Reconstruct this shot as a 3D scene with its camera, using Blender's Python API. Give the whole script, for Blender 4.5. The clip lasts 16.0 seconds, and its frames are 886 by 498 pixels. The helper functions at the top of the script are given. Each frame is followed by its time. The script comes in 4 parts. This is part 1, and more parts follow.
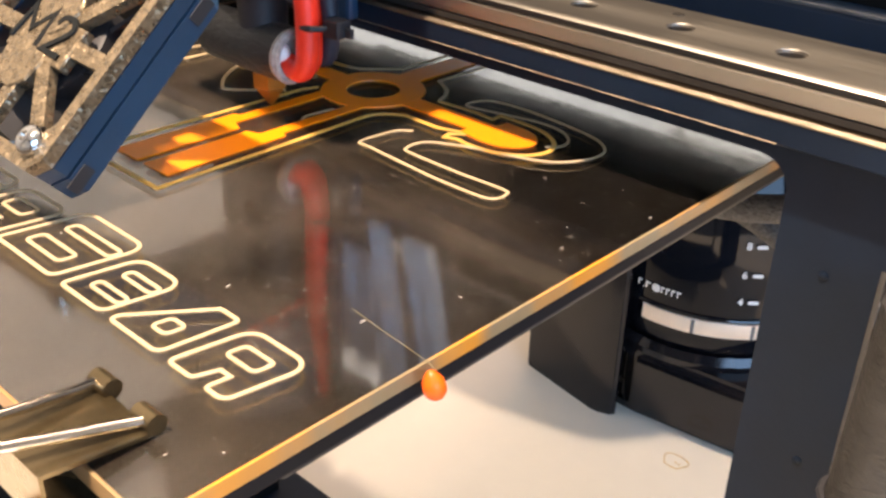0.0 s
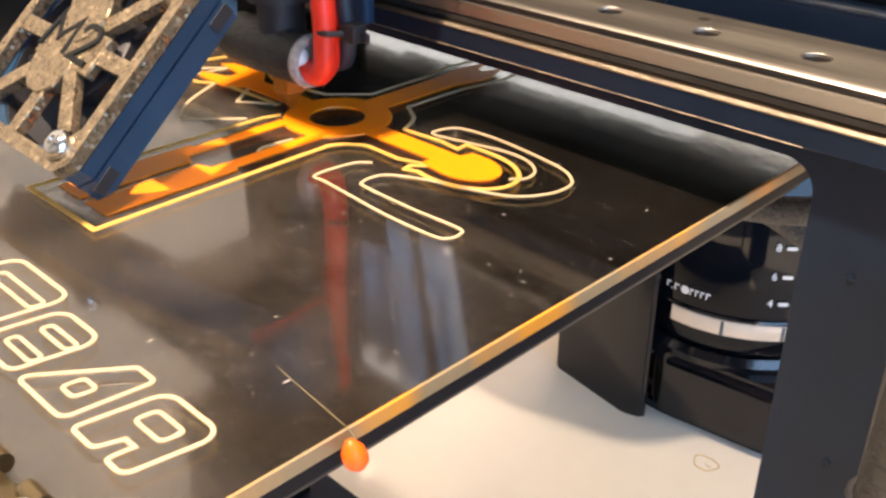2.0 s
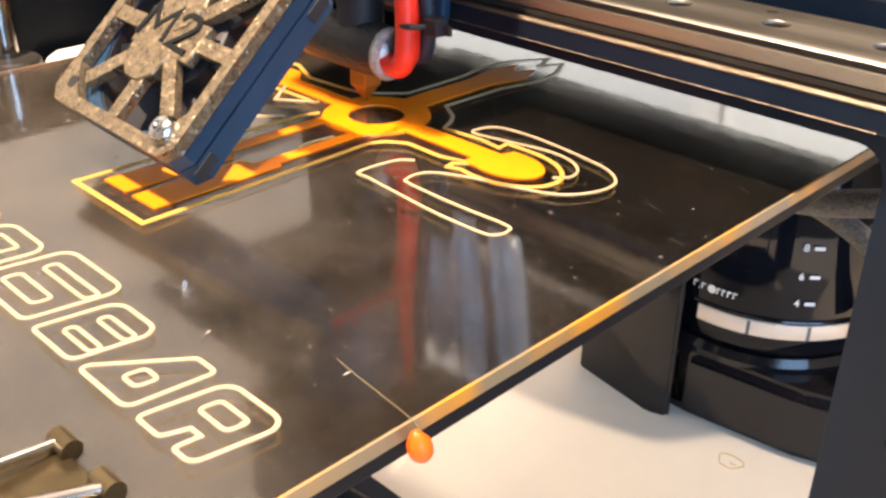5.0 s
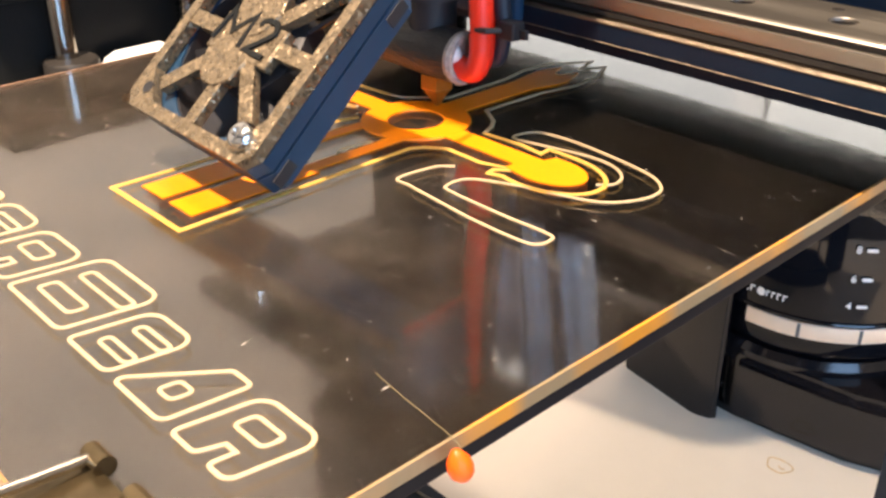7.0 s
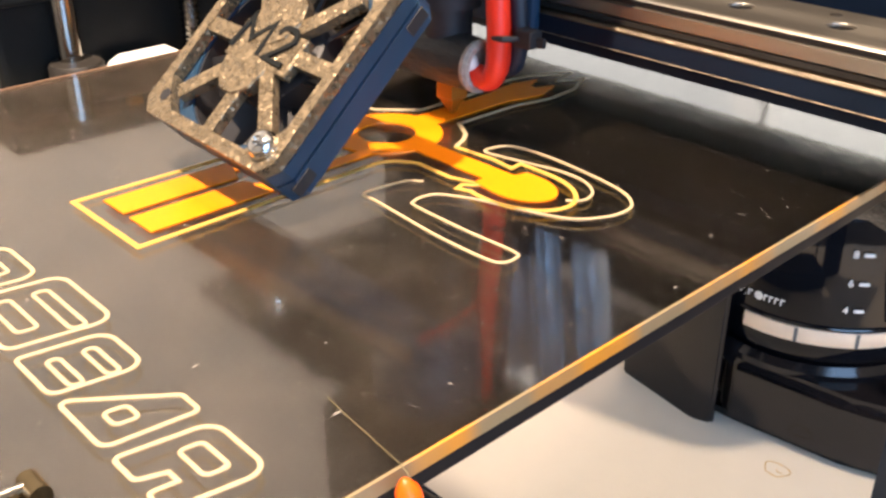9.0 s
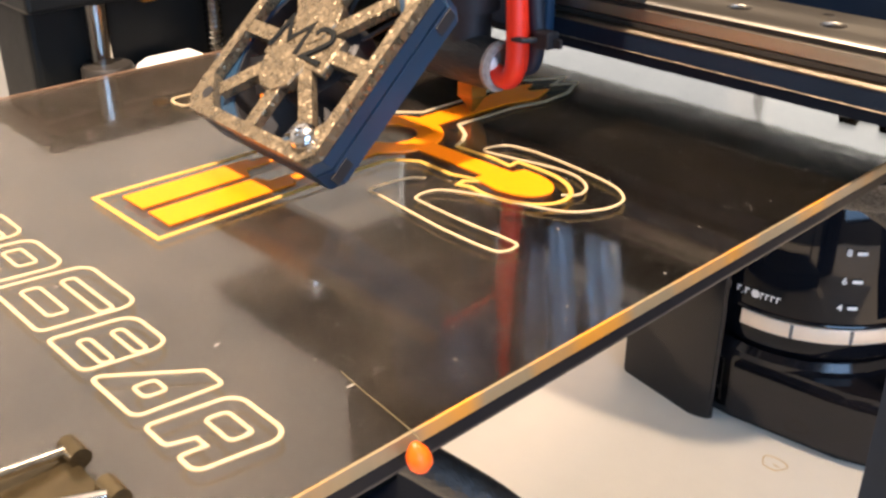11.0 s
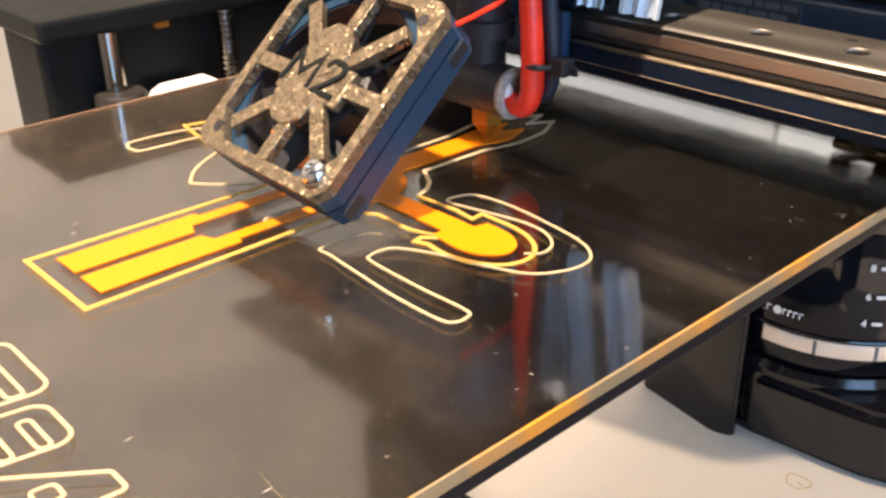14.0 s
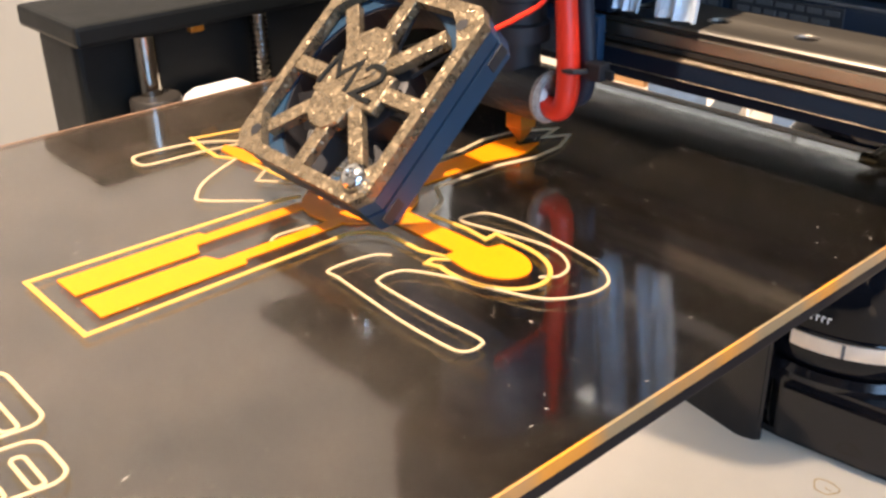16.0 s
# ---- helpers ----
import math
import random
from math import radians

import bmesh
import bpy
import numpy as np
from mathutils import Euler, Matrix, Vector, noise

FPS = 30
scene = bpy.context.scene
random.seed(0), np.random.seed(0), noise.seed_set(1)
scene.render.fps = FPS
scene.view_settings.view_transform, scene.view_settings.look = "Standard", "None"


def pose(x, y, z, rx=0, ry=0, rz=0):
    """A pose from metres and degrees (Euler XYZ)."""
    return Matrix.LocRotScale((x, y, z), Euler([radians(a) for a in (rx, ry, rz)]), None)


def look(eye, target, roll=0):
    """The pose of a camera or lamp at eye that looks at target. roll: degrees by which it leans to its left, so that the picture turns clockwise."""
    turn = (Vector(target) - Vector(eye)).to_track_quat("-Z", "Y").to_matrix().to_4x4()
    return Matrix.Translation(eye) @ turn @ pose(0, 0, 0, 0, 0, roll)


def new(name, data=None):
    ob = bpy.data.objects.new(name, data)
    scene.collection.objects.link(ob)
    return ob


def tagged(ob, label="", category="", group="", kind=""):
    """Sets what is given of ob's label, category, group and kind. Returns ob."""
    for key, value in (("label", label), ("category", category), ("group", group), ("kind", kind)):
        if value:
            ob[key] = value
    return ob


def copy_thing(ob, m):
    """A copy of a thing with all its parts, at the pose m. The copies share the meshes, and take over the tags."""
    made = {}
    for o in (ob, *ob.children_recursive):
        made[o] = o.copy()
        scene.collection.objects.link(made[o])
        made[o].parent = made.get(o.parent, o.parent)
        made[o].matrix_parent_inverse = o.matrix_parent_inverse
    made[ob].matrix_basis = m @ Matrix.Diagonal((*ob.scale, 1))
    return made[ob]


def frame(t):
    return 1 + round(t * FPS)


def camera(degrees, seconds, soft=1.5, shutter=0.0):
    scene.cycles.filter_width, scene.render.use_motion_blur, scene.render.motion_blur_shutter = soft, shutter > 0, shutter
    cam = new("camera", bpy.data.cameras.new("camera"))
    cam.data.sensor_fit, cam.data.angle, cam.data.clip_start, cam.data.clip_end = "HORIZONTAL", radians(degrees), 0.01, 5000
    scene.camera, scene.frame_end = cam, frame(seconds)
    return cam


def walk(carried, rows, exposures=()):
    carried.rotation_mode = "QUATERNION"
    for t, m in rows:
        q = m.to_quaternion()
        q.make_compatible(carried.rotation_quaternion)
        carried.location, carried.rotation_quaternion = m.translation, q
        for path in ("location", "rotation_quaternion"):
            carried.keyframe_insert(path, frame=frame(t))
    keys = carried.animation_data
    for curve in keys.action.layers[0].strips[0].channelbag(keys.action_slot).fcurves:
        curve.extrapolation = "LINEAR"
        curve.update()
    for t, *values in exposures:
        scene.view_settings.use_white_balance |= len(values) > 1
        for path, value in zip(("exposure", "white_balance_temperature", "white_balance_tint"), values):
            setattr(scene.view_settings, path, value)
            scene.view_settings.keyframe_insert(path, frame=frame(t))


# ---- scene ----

# The origin lies on top of the print bed; x runs along the rail, y to the back, z up; metres.
cam = camera(47.8, 16.0, soft=2.7)
# seconds, place, yaw, pitch, roll
PATH = [
    (0, 0.12255, -0.15173, 0.09156, 42.806, -28.267, -1.373),
    (0.5, 0.12343, -0.15134, 0.09154, 42.991, -28.371, -1.324),
    (1, 0.12321, -0.15283, 0.09251, 43.244, -28.244, -0.936),
    (1.5, 0.12426, -0.15313, 0.09294, 44.226, -28.064, -0.647),
    (2, 0.12413, -0.15355, 0.09346, 44.642, -28.159, -0.155),
    (2.5, 0.12453, -0.15455, 0.09378, 45.028, -28.056, 0.254),
    (3, 0.12484, -0.15541, 0.09449, 44.688, -28.022, -0.037),
    (3.5, 0.12501, -0.15646, 0.09371, 44.890, -27.971, -0.175),
    (4, 0.12483, -0.16049, 0.09481, 45.279, -27.770, 0.038),
    (4.5, 0.12295, -0.16803, 0.09388, 45.018, -27.687, -0.340),
    (4.7, 0.12055, -0.17011, 0.09238, 44.591, -27.758, -0.753),
    (6.8, 0.11428, -0.17354, 0.09050, 46.961, -27.781, 0.291),
    (7, 0.11432, -0.17429, 0.09109, 47.088, -27.744, 0.189),
    (7.5, 0.11632, -0.17507, 0.09080, 46.781, -27.650, 0.263),
    (8, 0.11542, -0.17652, 0.08997, 46.835, -27.696, 0.394),
    (8.5, 0.11481, -0.17596, 0.09061, 46.913, -27.596, -0.022),
    (10.8, 0.12282, -0.19158, 0.09288, 46.789, -26.816, 0.229),
    (11, 0.12357, -0.19346, 0.09289, 46.547, -26.728, 0.013),
    (11.5, 0.12725, -0.19782, 0.09598, 46.692, -26.829, -0.182),
    (12, 0.12683, -0.19667, 0.09805, 47.156, -26.834, -0.002),
    (12.5, 0.12387, -0.19395, 0.09838, 47.373, -26.690, 0.271),
    (13, 0.12227, -0.19389, 0.09776, 47.558, -26.598, 0.543),
    (13.5, 0.12127, -0.19212, 0.09657, 47.909, -26.482, 0.931),
    (14, 0.11910, -0.18834, 0.09692, 47.725, -26.384, 0.945),
    (14.5, 0.11373, -0.18744, 0.09541, 47.144, -26.718, 0.417),
    (15, 0.11037, -0.18969, 0.09478, 47.911, -26.752, 0.675),
    (15.5, 0.11107, -0.19069, 0.09640, 48.276, -26.471, 0.698),
    (16, 0.11282, -0.19196, 0.09795, 48.601, -26.394, 1.171),
]
walk(cam, [(t, pose(x, y, z, 90 + p, 0, w) @ pose(0, 0, 0, 0, 0, -r)) for t, x, y, z, w, p, r in PATH],
     exposures=[(0, 0.07), (2, 0.08), (4.5, 0.18), (7, 0.03), (8.5, 0.03), (11, -0.04), (16, -0.08)])

# ---- light ----
world = bpy.data.worlds.new("room_air")
scene.world = world
world.use_nodes = True
world.node_tree.nodes["Background"].inputs[0].default_value = (0.55, 0.6, 0.7, 1)
world.node_tree.nodes["Background"].inputs[1].default_value = 0.11
TABLE = -0.285


def area_lamp(name, eye, target, size, watts, colour, shape="DISK", size_y=None):
    data = bpy.data.lights.new(name, "AREA")
    data.shape, data.size, data.energy, data.color = shape, size, watts, colour
    if size_y:
        data.size_y = size_y
    ob = new(name, data)
    ob.matrix_world = look(eye, target)
    return ob


# two warm ceiling lamps, one before the printer and one beside it, daylight from the window behind the viewer's right shoulder
area_lamp("ceiling_lamp", (0.03, -0.45, 1.30), (-0.05, -0.02, 0.0), 0.06, 76, (1.0, 0.765, 0.575))
area_lamp("room_lamp", (0.42, 0.21, 1.30), (-0.10, 0.15, -0.2), 0.065, 16.5, (1.0, 0.78, 0.60))
area_lamp("window_daylight", (1.44, -0.55, 0.45), (0.0, 0.0, 0.05), 1.1, 24, (0.38, 0.62, 1.0), "RECTANGLE", 0.9)
# unseen warm fill lamp, added at the back to lift the overall brightness
area_lamp("rear_fill_lamp", (-0.45, 0.95, 1.28), (-0.60, 0.50, 0.0), 0.30, 9, (1.0, 0.66, 0.46))
# two unseen lights, added for the pale band mirrored in the bed
area_lamp("north_band_light", (-0.495, 1.71, 0.50), (-0.495, 0.0, 0.45), 0.80, 1.9, (1.0, 0.95, 0.88), "RECTANGLE", 0.42)
area_lamp("west_band_light", (-0.91, 1.195, 0.47), (0.0, 1.195, 0.40), 1.0, 1.9, (1.0, 0.96, 0.91), "RECTANGLE", 0.46)


# ---- materials ----
def mat(name, colour, rough=0.5, metal=0.0, var=0.12, scale=60.0, bump=0.0, bscale=400.0, stretch=None, rvar=0.1, coat=0.0, ior=1.5, trans=0.0):
    m = bpy.data.materials.new(name)
    m.use_nodes = True
    nt = m.node_tree
    b = nt.nodes["Principled BSDF"]
    tc = nt.nodes.new("ShaderNodeTexCoord")
    mp = nt.nodes.new("ShaderNodeMapping")
    nt.links.new(tc.outputs["Object"], mp.inputs["Vector"])
    if stretch:
        mp.inputs["Scale"].default_value = stretch
    n1 = nt.nodes.new("ShaderNodeTexNoise")
    n1.inputs["Scale"].default_value, n1.inputs["Detail"].default_value = scale, 6
    n2 = nt.nodes.new("ShaderNodeTexNoise")
    n2.inputs["Scale"].default_value, n2.inputs["Detail"].default_value = scale * 7, 3
    for n in (n1, n2):
        nt.links.new(mp.outputs[0], n.inputs["Vector"])
    mix = nt.nodes.new("ShaderNodeMath")
    mix.operation = "MULTIPLY_ADD"
    nt.links.new(n2.outputs[0], mix.inputs[0])
    mix.inputs[1].default_value = 0.35
    nt.links.new(n1.outputs[0], mix.inputs[2])
    ramp = nt.nodes.new("ShaderNodeMapRange")
    nt.links.new(mix.outputs[0], ramp.inputs[0])
    ramp.inputs[1].default_value, ramp.inputs[2].default_value = 0.4, 0.95
    cm = nt.nodes.new("ShaderNodeMix")
    cm.data_type = "RGBA"
    cm.inputs[6].default_value = (*[c * (1 - var) for c in colour], 1)
    cm.inputs[7].default_value = (*[min(1, c * (1 + var)) for c in colour], 1)
    nt.links.new(ramp.outputs[0], cm.inputs[0])
    nt.links.new(cm.outputs[2], b.inputs["Base Color"])
    rr = nt.nodes.new("ShaderNodeMapRange")
    nt.links.new(mix.outputs[0], rr.inputs[0])
    rr.inputs[1].default_value, rr.inputs[2].default_value = 0.4, 0.95
    rr.inputs[3].default_value, rr.inputs[4].default_value = max(0.02, rough - rvar * rough), min(1, rough + rvar * rough * 2)
    nt.links.new(rr.outputs[0], b.inputs["Roughness"])
    b.inputs["Metallic"].default_value = metal
    b.inputs["IOR"].default_value = ior
    b.inputs["Coat Weight"].default_value = coat
    b.inputs["Transmission Weight"].default_value = trans
    if bump:
        n3 = nt.nodes.new("ShaderNodeTexNoise")
        n3.inputs["Scale"].default_value, n3.inputs["Detail"].default_value = bscale, 4
        nt.links.new(mp.outputs[0], n3.inputs["Vector"])
        bp = nt.nodes.new("ShaderNodeBump")
        bp.inputs["Strength"].default_value, bp.inputs["Distance"].default_value = bump, min(0.001, 0.5 / bscale)
        nt.links.new(n3.outputs[0], bp.inputs["Height"])
        nt.links.new(bp.outputs[0], b.inputs["Normal"])
    return m


def filament(name, colour, through_colour, share=0.4):
    """Thin printed plastic that lets some light through."""
    m = mat(name, colour, 0.35, var=0.08, scale=180, bump=0.15, bscale=1800, stretch=(1, 6, 1))
    nt = m.node_tree
    tr = nt.nodes.new("ShaderNodeBsdfTranslucent")
    tr.inputs[0].default_value = (*through_colour, 1)
    mx = nt.nodes.new("ShaderNodeMixShader")
    mx.inputs[0].default_value = share
    nt.links.new(nt.nodes["Principled BSDF"].outputs[0], mx.inputs[1])
    nt.links.new(tr.outputs[0], mx.inputs[2])
    nt.links.new(mx.outputs[0], nt.nodes["Material Output"].inputs[0])
    return m


M_GLASS = mat("bed_glass", (0.96, 0.95, 0.92), 0.05, var=0.02, scale=30, trans=1.0, ior=1.66, bump=0.04, bscale=60)
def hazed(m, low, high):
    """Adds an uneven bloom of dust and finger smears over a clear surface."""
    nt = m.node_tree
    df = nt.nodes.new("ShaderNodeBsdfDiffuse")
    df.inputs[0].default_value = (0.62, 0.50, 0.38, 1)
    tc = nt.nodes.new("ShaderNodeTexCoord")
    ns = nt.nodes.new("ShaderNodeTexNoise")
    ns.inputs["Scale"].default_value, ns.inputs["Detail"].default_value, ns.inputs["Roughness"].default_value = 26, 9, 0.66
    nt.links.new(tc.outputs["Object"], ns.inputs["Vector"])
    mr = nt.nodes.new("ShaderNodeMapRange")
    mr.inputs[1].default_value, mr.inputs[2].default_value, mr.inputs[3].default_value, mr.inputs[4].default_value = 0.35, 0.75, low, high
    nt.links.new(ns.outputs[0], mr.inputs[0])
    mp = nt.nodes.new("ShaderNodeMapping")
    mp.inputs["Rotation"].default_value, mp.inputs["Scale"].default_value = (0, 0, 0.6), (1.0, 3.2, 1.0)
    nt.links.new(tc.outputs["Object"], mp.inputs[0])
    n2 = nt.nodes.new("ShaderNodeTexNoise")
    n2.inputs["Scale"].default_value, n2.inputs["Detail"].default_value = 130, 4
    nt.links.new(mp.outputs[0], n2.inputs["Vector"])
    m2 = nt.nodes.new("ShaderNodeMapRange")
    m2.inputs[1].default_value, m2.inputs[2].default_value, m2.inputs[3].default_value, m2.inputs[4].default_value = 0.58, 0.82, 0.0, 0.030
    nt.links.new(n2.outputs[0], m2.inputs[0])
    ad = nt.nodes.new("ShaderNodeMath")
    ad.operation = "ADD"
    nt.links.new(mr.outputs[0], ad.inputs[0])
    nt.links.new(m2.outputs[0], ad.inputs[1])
    # the bloom is thickest at the front left and thins out over the rest
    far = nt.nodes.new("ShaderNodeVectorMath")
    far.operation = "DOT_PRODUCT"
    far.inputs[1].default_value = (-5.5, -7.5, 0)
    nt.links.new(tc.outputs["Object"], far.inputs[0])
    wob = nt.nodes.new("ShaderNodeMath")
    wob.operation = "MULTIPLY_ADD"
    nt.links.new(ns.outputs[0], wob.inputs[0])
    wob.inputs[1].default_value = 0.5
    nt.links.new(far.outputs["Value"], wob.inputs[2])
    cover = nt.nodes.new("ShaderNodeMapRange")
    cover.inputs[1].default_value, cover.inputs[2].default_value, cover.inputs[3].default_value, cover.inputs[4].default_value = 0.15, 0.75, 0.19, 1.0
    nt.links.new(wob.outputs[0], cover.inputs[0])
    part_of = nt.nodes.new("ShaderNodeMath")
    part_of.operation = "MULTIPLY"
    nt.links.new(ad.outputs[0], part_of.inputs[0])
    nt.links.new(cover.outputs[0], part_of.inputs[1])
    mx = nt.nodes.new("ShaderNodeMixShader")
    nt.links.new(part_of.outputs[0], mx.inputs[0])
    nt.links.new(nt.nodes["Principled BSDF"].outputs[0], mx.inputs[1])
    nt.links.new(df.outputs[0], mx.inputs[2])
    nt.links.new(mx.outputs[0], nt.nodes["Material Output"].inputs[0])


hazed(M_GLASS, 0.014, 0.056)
M_MIRROR = mat("bed_dark_film", (0.075, 0.076, 0.080), 0.16, metal=1.0, var=0.18, scale=16, rvar=0.4, bump=0.09, bscale=55)
M_HEATER = mat("bed_heater_black", (0.004, 0.005, 0.009), 0.6, var=0.3, ior=1.25)
# amber glow of the glass edge, put into the strip colour
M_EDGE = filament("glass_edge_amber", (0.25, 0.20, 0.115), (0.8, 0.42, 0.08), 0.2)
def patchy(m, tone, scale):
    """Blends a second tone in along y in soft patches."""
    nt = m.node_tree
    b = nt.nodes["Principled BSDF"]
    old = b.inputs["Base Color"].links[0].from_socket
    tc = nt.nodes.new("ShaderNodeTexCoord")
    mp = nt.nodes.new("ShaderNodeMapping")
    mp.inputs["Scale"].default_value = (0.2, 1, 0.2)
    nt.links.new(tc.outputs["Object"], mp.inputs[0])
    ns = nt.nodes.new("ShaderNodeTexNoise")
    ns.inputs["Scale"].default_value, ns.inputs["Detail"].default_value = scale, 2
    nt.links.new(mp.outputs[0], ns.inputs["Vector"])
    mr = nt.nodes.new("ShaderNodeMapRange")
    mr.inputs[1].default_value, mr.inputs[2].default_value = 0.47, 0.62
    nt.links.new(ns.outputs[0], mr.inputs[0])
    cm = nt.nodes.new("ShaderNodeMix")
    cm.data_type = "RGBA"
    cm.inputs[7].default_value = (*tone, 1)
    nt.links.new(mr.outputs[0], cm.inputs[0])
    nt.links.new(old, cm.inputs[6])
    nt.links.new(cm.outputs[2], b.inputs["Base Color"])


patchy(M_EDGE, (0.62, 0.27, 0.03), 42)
M_BACK_GLOW = mat("tan_edge_glow", (0.50, 0.38, 0.24), 0.45, var=0.2, scale=90)
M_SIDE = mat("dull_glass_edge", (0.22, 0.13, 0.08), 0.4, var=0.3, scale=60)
M_FILL = filament("amber_filament", (1.0, 0.255, 0.002), (1.0, 0.22, 0.004), 0.12)
M_LINE = filament("cream_line", (0.54, 0.42, 0.26), (0.8, 0.6, 0.2), 0.2)
M_LINE_Y = filament("amber_line", (0.74, 0.45, 0.10), (0.9, 0.5, 0.05), 0.3)
M_BLOB = filament("orange_filament", (0.95, 0.14, 0.006), (0.95, 0.16, 0.006), 0.3)
M_FRAME = mat("frame_black_paint", (0.0050, 0.0105, 0.0220), 0.45, var=0.25, scale=25, bump=0.15, bscale=900, ior=1.26)
M_STEEL = mat("rail_steel", (0.53, 0.49, 0.42), 0.36, metal=1.0, var=0.07, scale=14, stretch=(0.4, 9, 9), bump=0.03, bscale=200, rvar=0.15)
# bluish sky reflection on the dark rear beam, put into the base colour
M_REAR = mat("rear_paint_with_sky_sheen", (0.020, 0.035, 0.060), 0.5, var=0.2, scale=25, bump=0.1, bscale=900)
M_GREYEDGE = mat("worn_grey_edge", (0.20, 0.20, 0.20), 0.4, metal=0.3, var=0.4, scale=160)
M_ROD = mat("rod_steel", (0.29, 0.275, 0.25), 0.16, metal=1.0, var=0.12, scale=60)
M_SEAM = mat("worn_seam", (0.30, 0.25, 0.18), 0.5, metal=0.6, var=0.9, scale=300)
M_BRONZE_DARK = mat("brown_plate_top", (0.12, 0.086, 0.055), 0.30, metal=1.0, var=0.25, scale=60, stretch=(0.3, 8, 8))
M_BRONZE = mat("worn_plate_edge", (0.27, 0.23, 0.17), 0.38, metal=1.0, var=0.3, scale=120, stretch=(0.5, 8, 8), bump=0.4, bscale=700)
M_DARKMETAL = mat("dark_metal_and_recess_shade", (0.05, 0.045, 0.04), 0.45, metal=0.6)
M_CHROME = mat("chrome", (0.75, 0.74, 0.72), 0.09, metal=1.0, var=0.05)
M_FAN = mat("fan_black_plastic", (0.010, 0.037, 0.078), 0.40, var=0.2, bump=0.15, bscale=1200)
M_TOWER = mat("tower_black_paint", (0.0045, 0.0055, 0.0058), 0.45, var=0.25, scale=25, bump=0.15, bscale=900, ior=1.28)
M_BLACK = mat("matt_black", (0.016, 0.016, 0.019), 0.55, var=0.3)
M_RUBBER = mat("black_insulation", (0.020, 0.019, 0.018), 0.48, var=0.4, scale=140, bump=0.6, bscale=260, stretch=(1, 3, 3))
M_GUARD = mat("bronze_glitter_print", (0.235, 0.184, 0.118), 0.26, metal=0.70, var=0.22, scale=500, rvar=0.6)


def flaked(m, scale, spread):
    """Tilts small flakes of the surface at random, as glitter filament does."""
    nt = m.node_tree
    tc = nt.nodes.new("ShaderNodeTexCoord")
    vo = nt.nodes.new("ShaderNodeTexVoronoi")
    vo.inputs["Scale"].default_value = scale
    nt.links.new(tc.outputs["Object"], vo.inputs["Vector"])
    a = nt.nodes.new("ShaderNodeVectorMath")
    a.operation = "SUBTRACT"
    nt.links.new(vo.outputs["Color"], a.inputs[0])
    a.inputs[1].default_value = (0.5, 0.5, 0.5)
    c = nt.nodes.new("ShaderNodeVectorMath")
    c.operation = "SCALE"
    nt.links.new(a.outputs[0], c.inputs[0])
    c.inputs["Scale"].default_value = spread
    g = nt.nodes.new("ShaderNodeNewGeometry")
    d = nt.nodes.new("ShaderNodeVectorMath")
    nt.links.new(g.outputs["Normal"], d.inputs[0])
    nt.links.new(c.outputs[0], d.inputs[1])
    e = nt.nodes.new("ShaderNodeVectorMath")
    e.operation = "NORMALIZE"
    nt.links.new(d.outputs[0], e.inputs[0])
    nt.links.new(e.outputs[0], nt.nodes["Principled BSDF"].inputs["Normal"])


flaked(M_GUARD, 1700, 0.6)
M_RED = mat("red_silicone_wire", (0.84, 0.034, 0.013), 0.34, var=0.12, bump=0.1)
M_CLOTH = mat("glass_fibre_sleeve", (0.33, 0.30, 0.27), 0.8, var=0.4, scale=900, bump=1.0, bscale=2500)
M_BRASS = mat("brass_nozzle", (0.42, 0.16, 0.018), 0.30, metal=0.55, var=0.2, scale=200)
M_FOIL = mat("pale_blue_foil", (0.60, 0.72, 0.86), 0.38, metal=0.25, var=0.2, scale=90, bump=1.0, bscale=220)
M_CLIPM = mat("clip_lacquer", (0.16, 0.122, 0.066), 0.24, metal=0.85, var=0.45, scale=50, bump=0.12, bscale=200)
M_WIRE = mat("clip_wire_steel", (0.70, 0.67, 0.62), 0.16, metal=1.0, var=0.1)
M_TABLE = mat("cream_table", (0.82, 0.755, 0.64), 0.55, var=0.05, scale=9, bump=0.08, bscale=700)
M_STAIN = mat("coffee_stain", (0.60, 0.42, 0.14), 0.5, var=0.4, scale=300)
M_COFFEE = mat("black_gloss_plastic", (0.011, 0.010, 0.012), 0.10, var=0.2, ior=1.5)
M_CARAFE = mat("dark_coffee_glass", (0.005, 0.006, 0.009), 0.06, var=0.2, ior=1.36)
M_BAND = mat("carafe_steel_band", (0.86, 0.71, 0.56), 0.45, metal=0.15, var=0.06)
M_PRINT = mat("white_print", (0.82, 0.83, 0.83), 0.5, var=0.04)
M_WALL = mat("wall_paint", (0.262, 0.270, 0.268), 0.75, var=0.05, scale=5, bump=0.1, bscale=240)
M_CEIL = mat("ceiling_paint", (0.8, 0.78, 0.74), 0.8, var=0.04, scale=5)
M_WHITE = mat("white_plastic", (0.8, 0.8, 0.78), 0.4, var=0.04)
M_BRAID = mat("braided_sleeve", (0.10, 0.10, 0.10), 0.6, var=0.9, scale=900, bump=1.0, bscale=1400, stretch=(1, 1, 2))
M_LABEL = mat("label_strip", (0.05, 0.052, 0.056), 0.5, var=0.2)
M_GREYINK = mat("grey_ink", (0.14, 0.14, 0.14), 0.6, var=0.2)
M_WOOD = mat("dark_cabinet_wood", (0.075, 0.05, 0.034), 0.45, var=0.4, scale=8, stretch=(1, 1, 8), bump=0.1)
M_STRING = mat("pale_string", (0.17, 0.14, 0.07), 0.5, var=0.2)
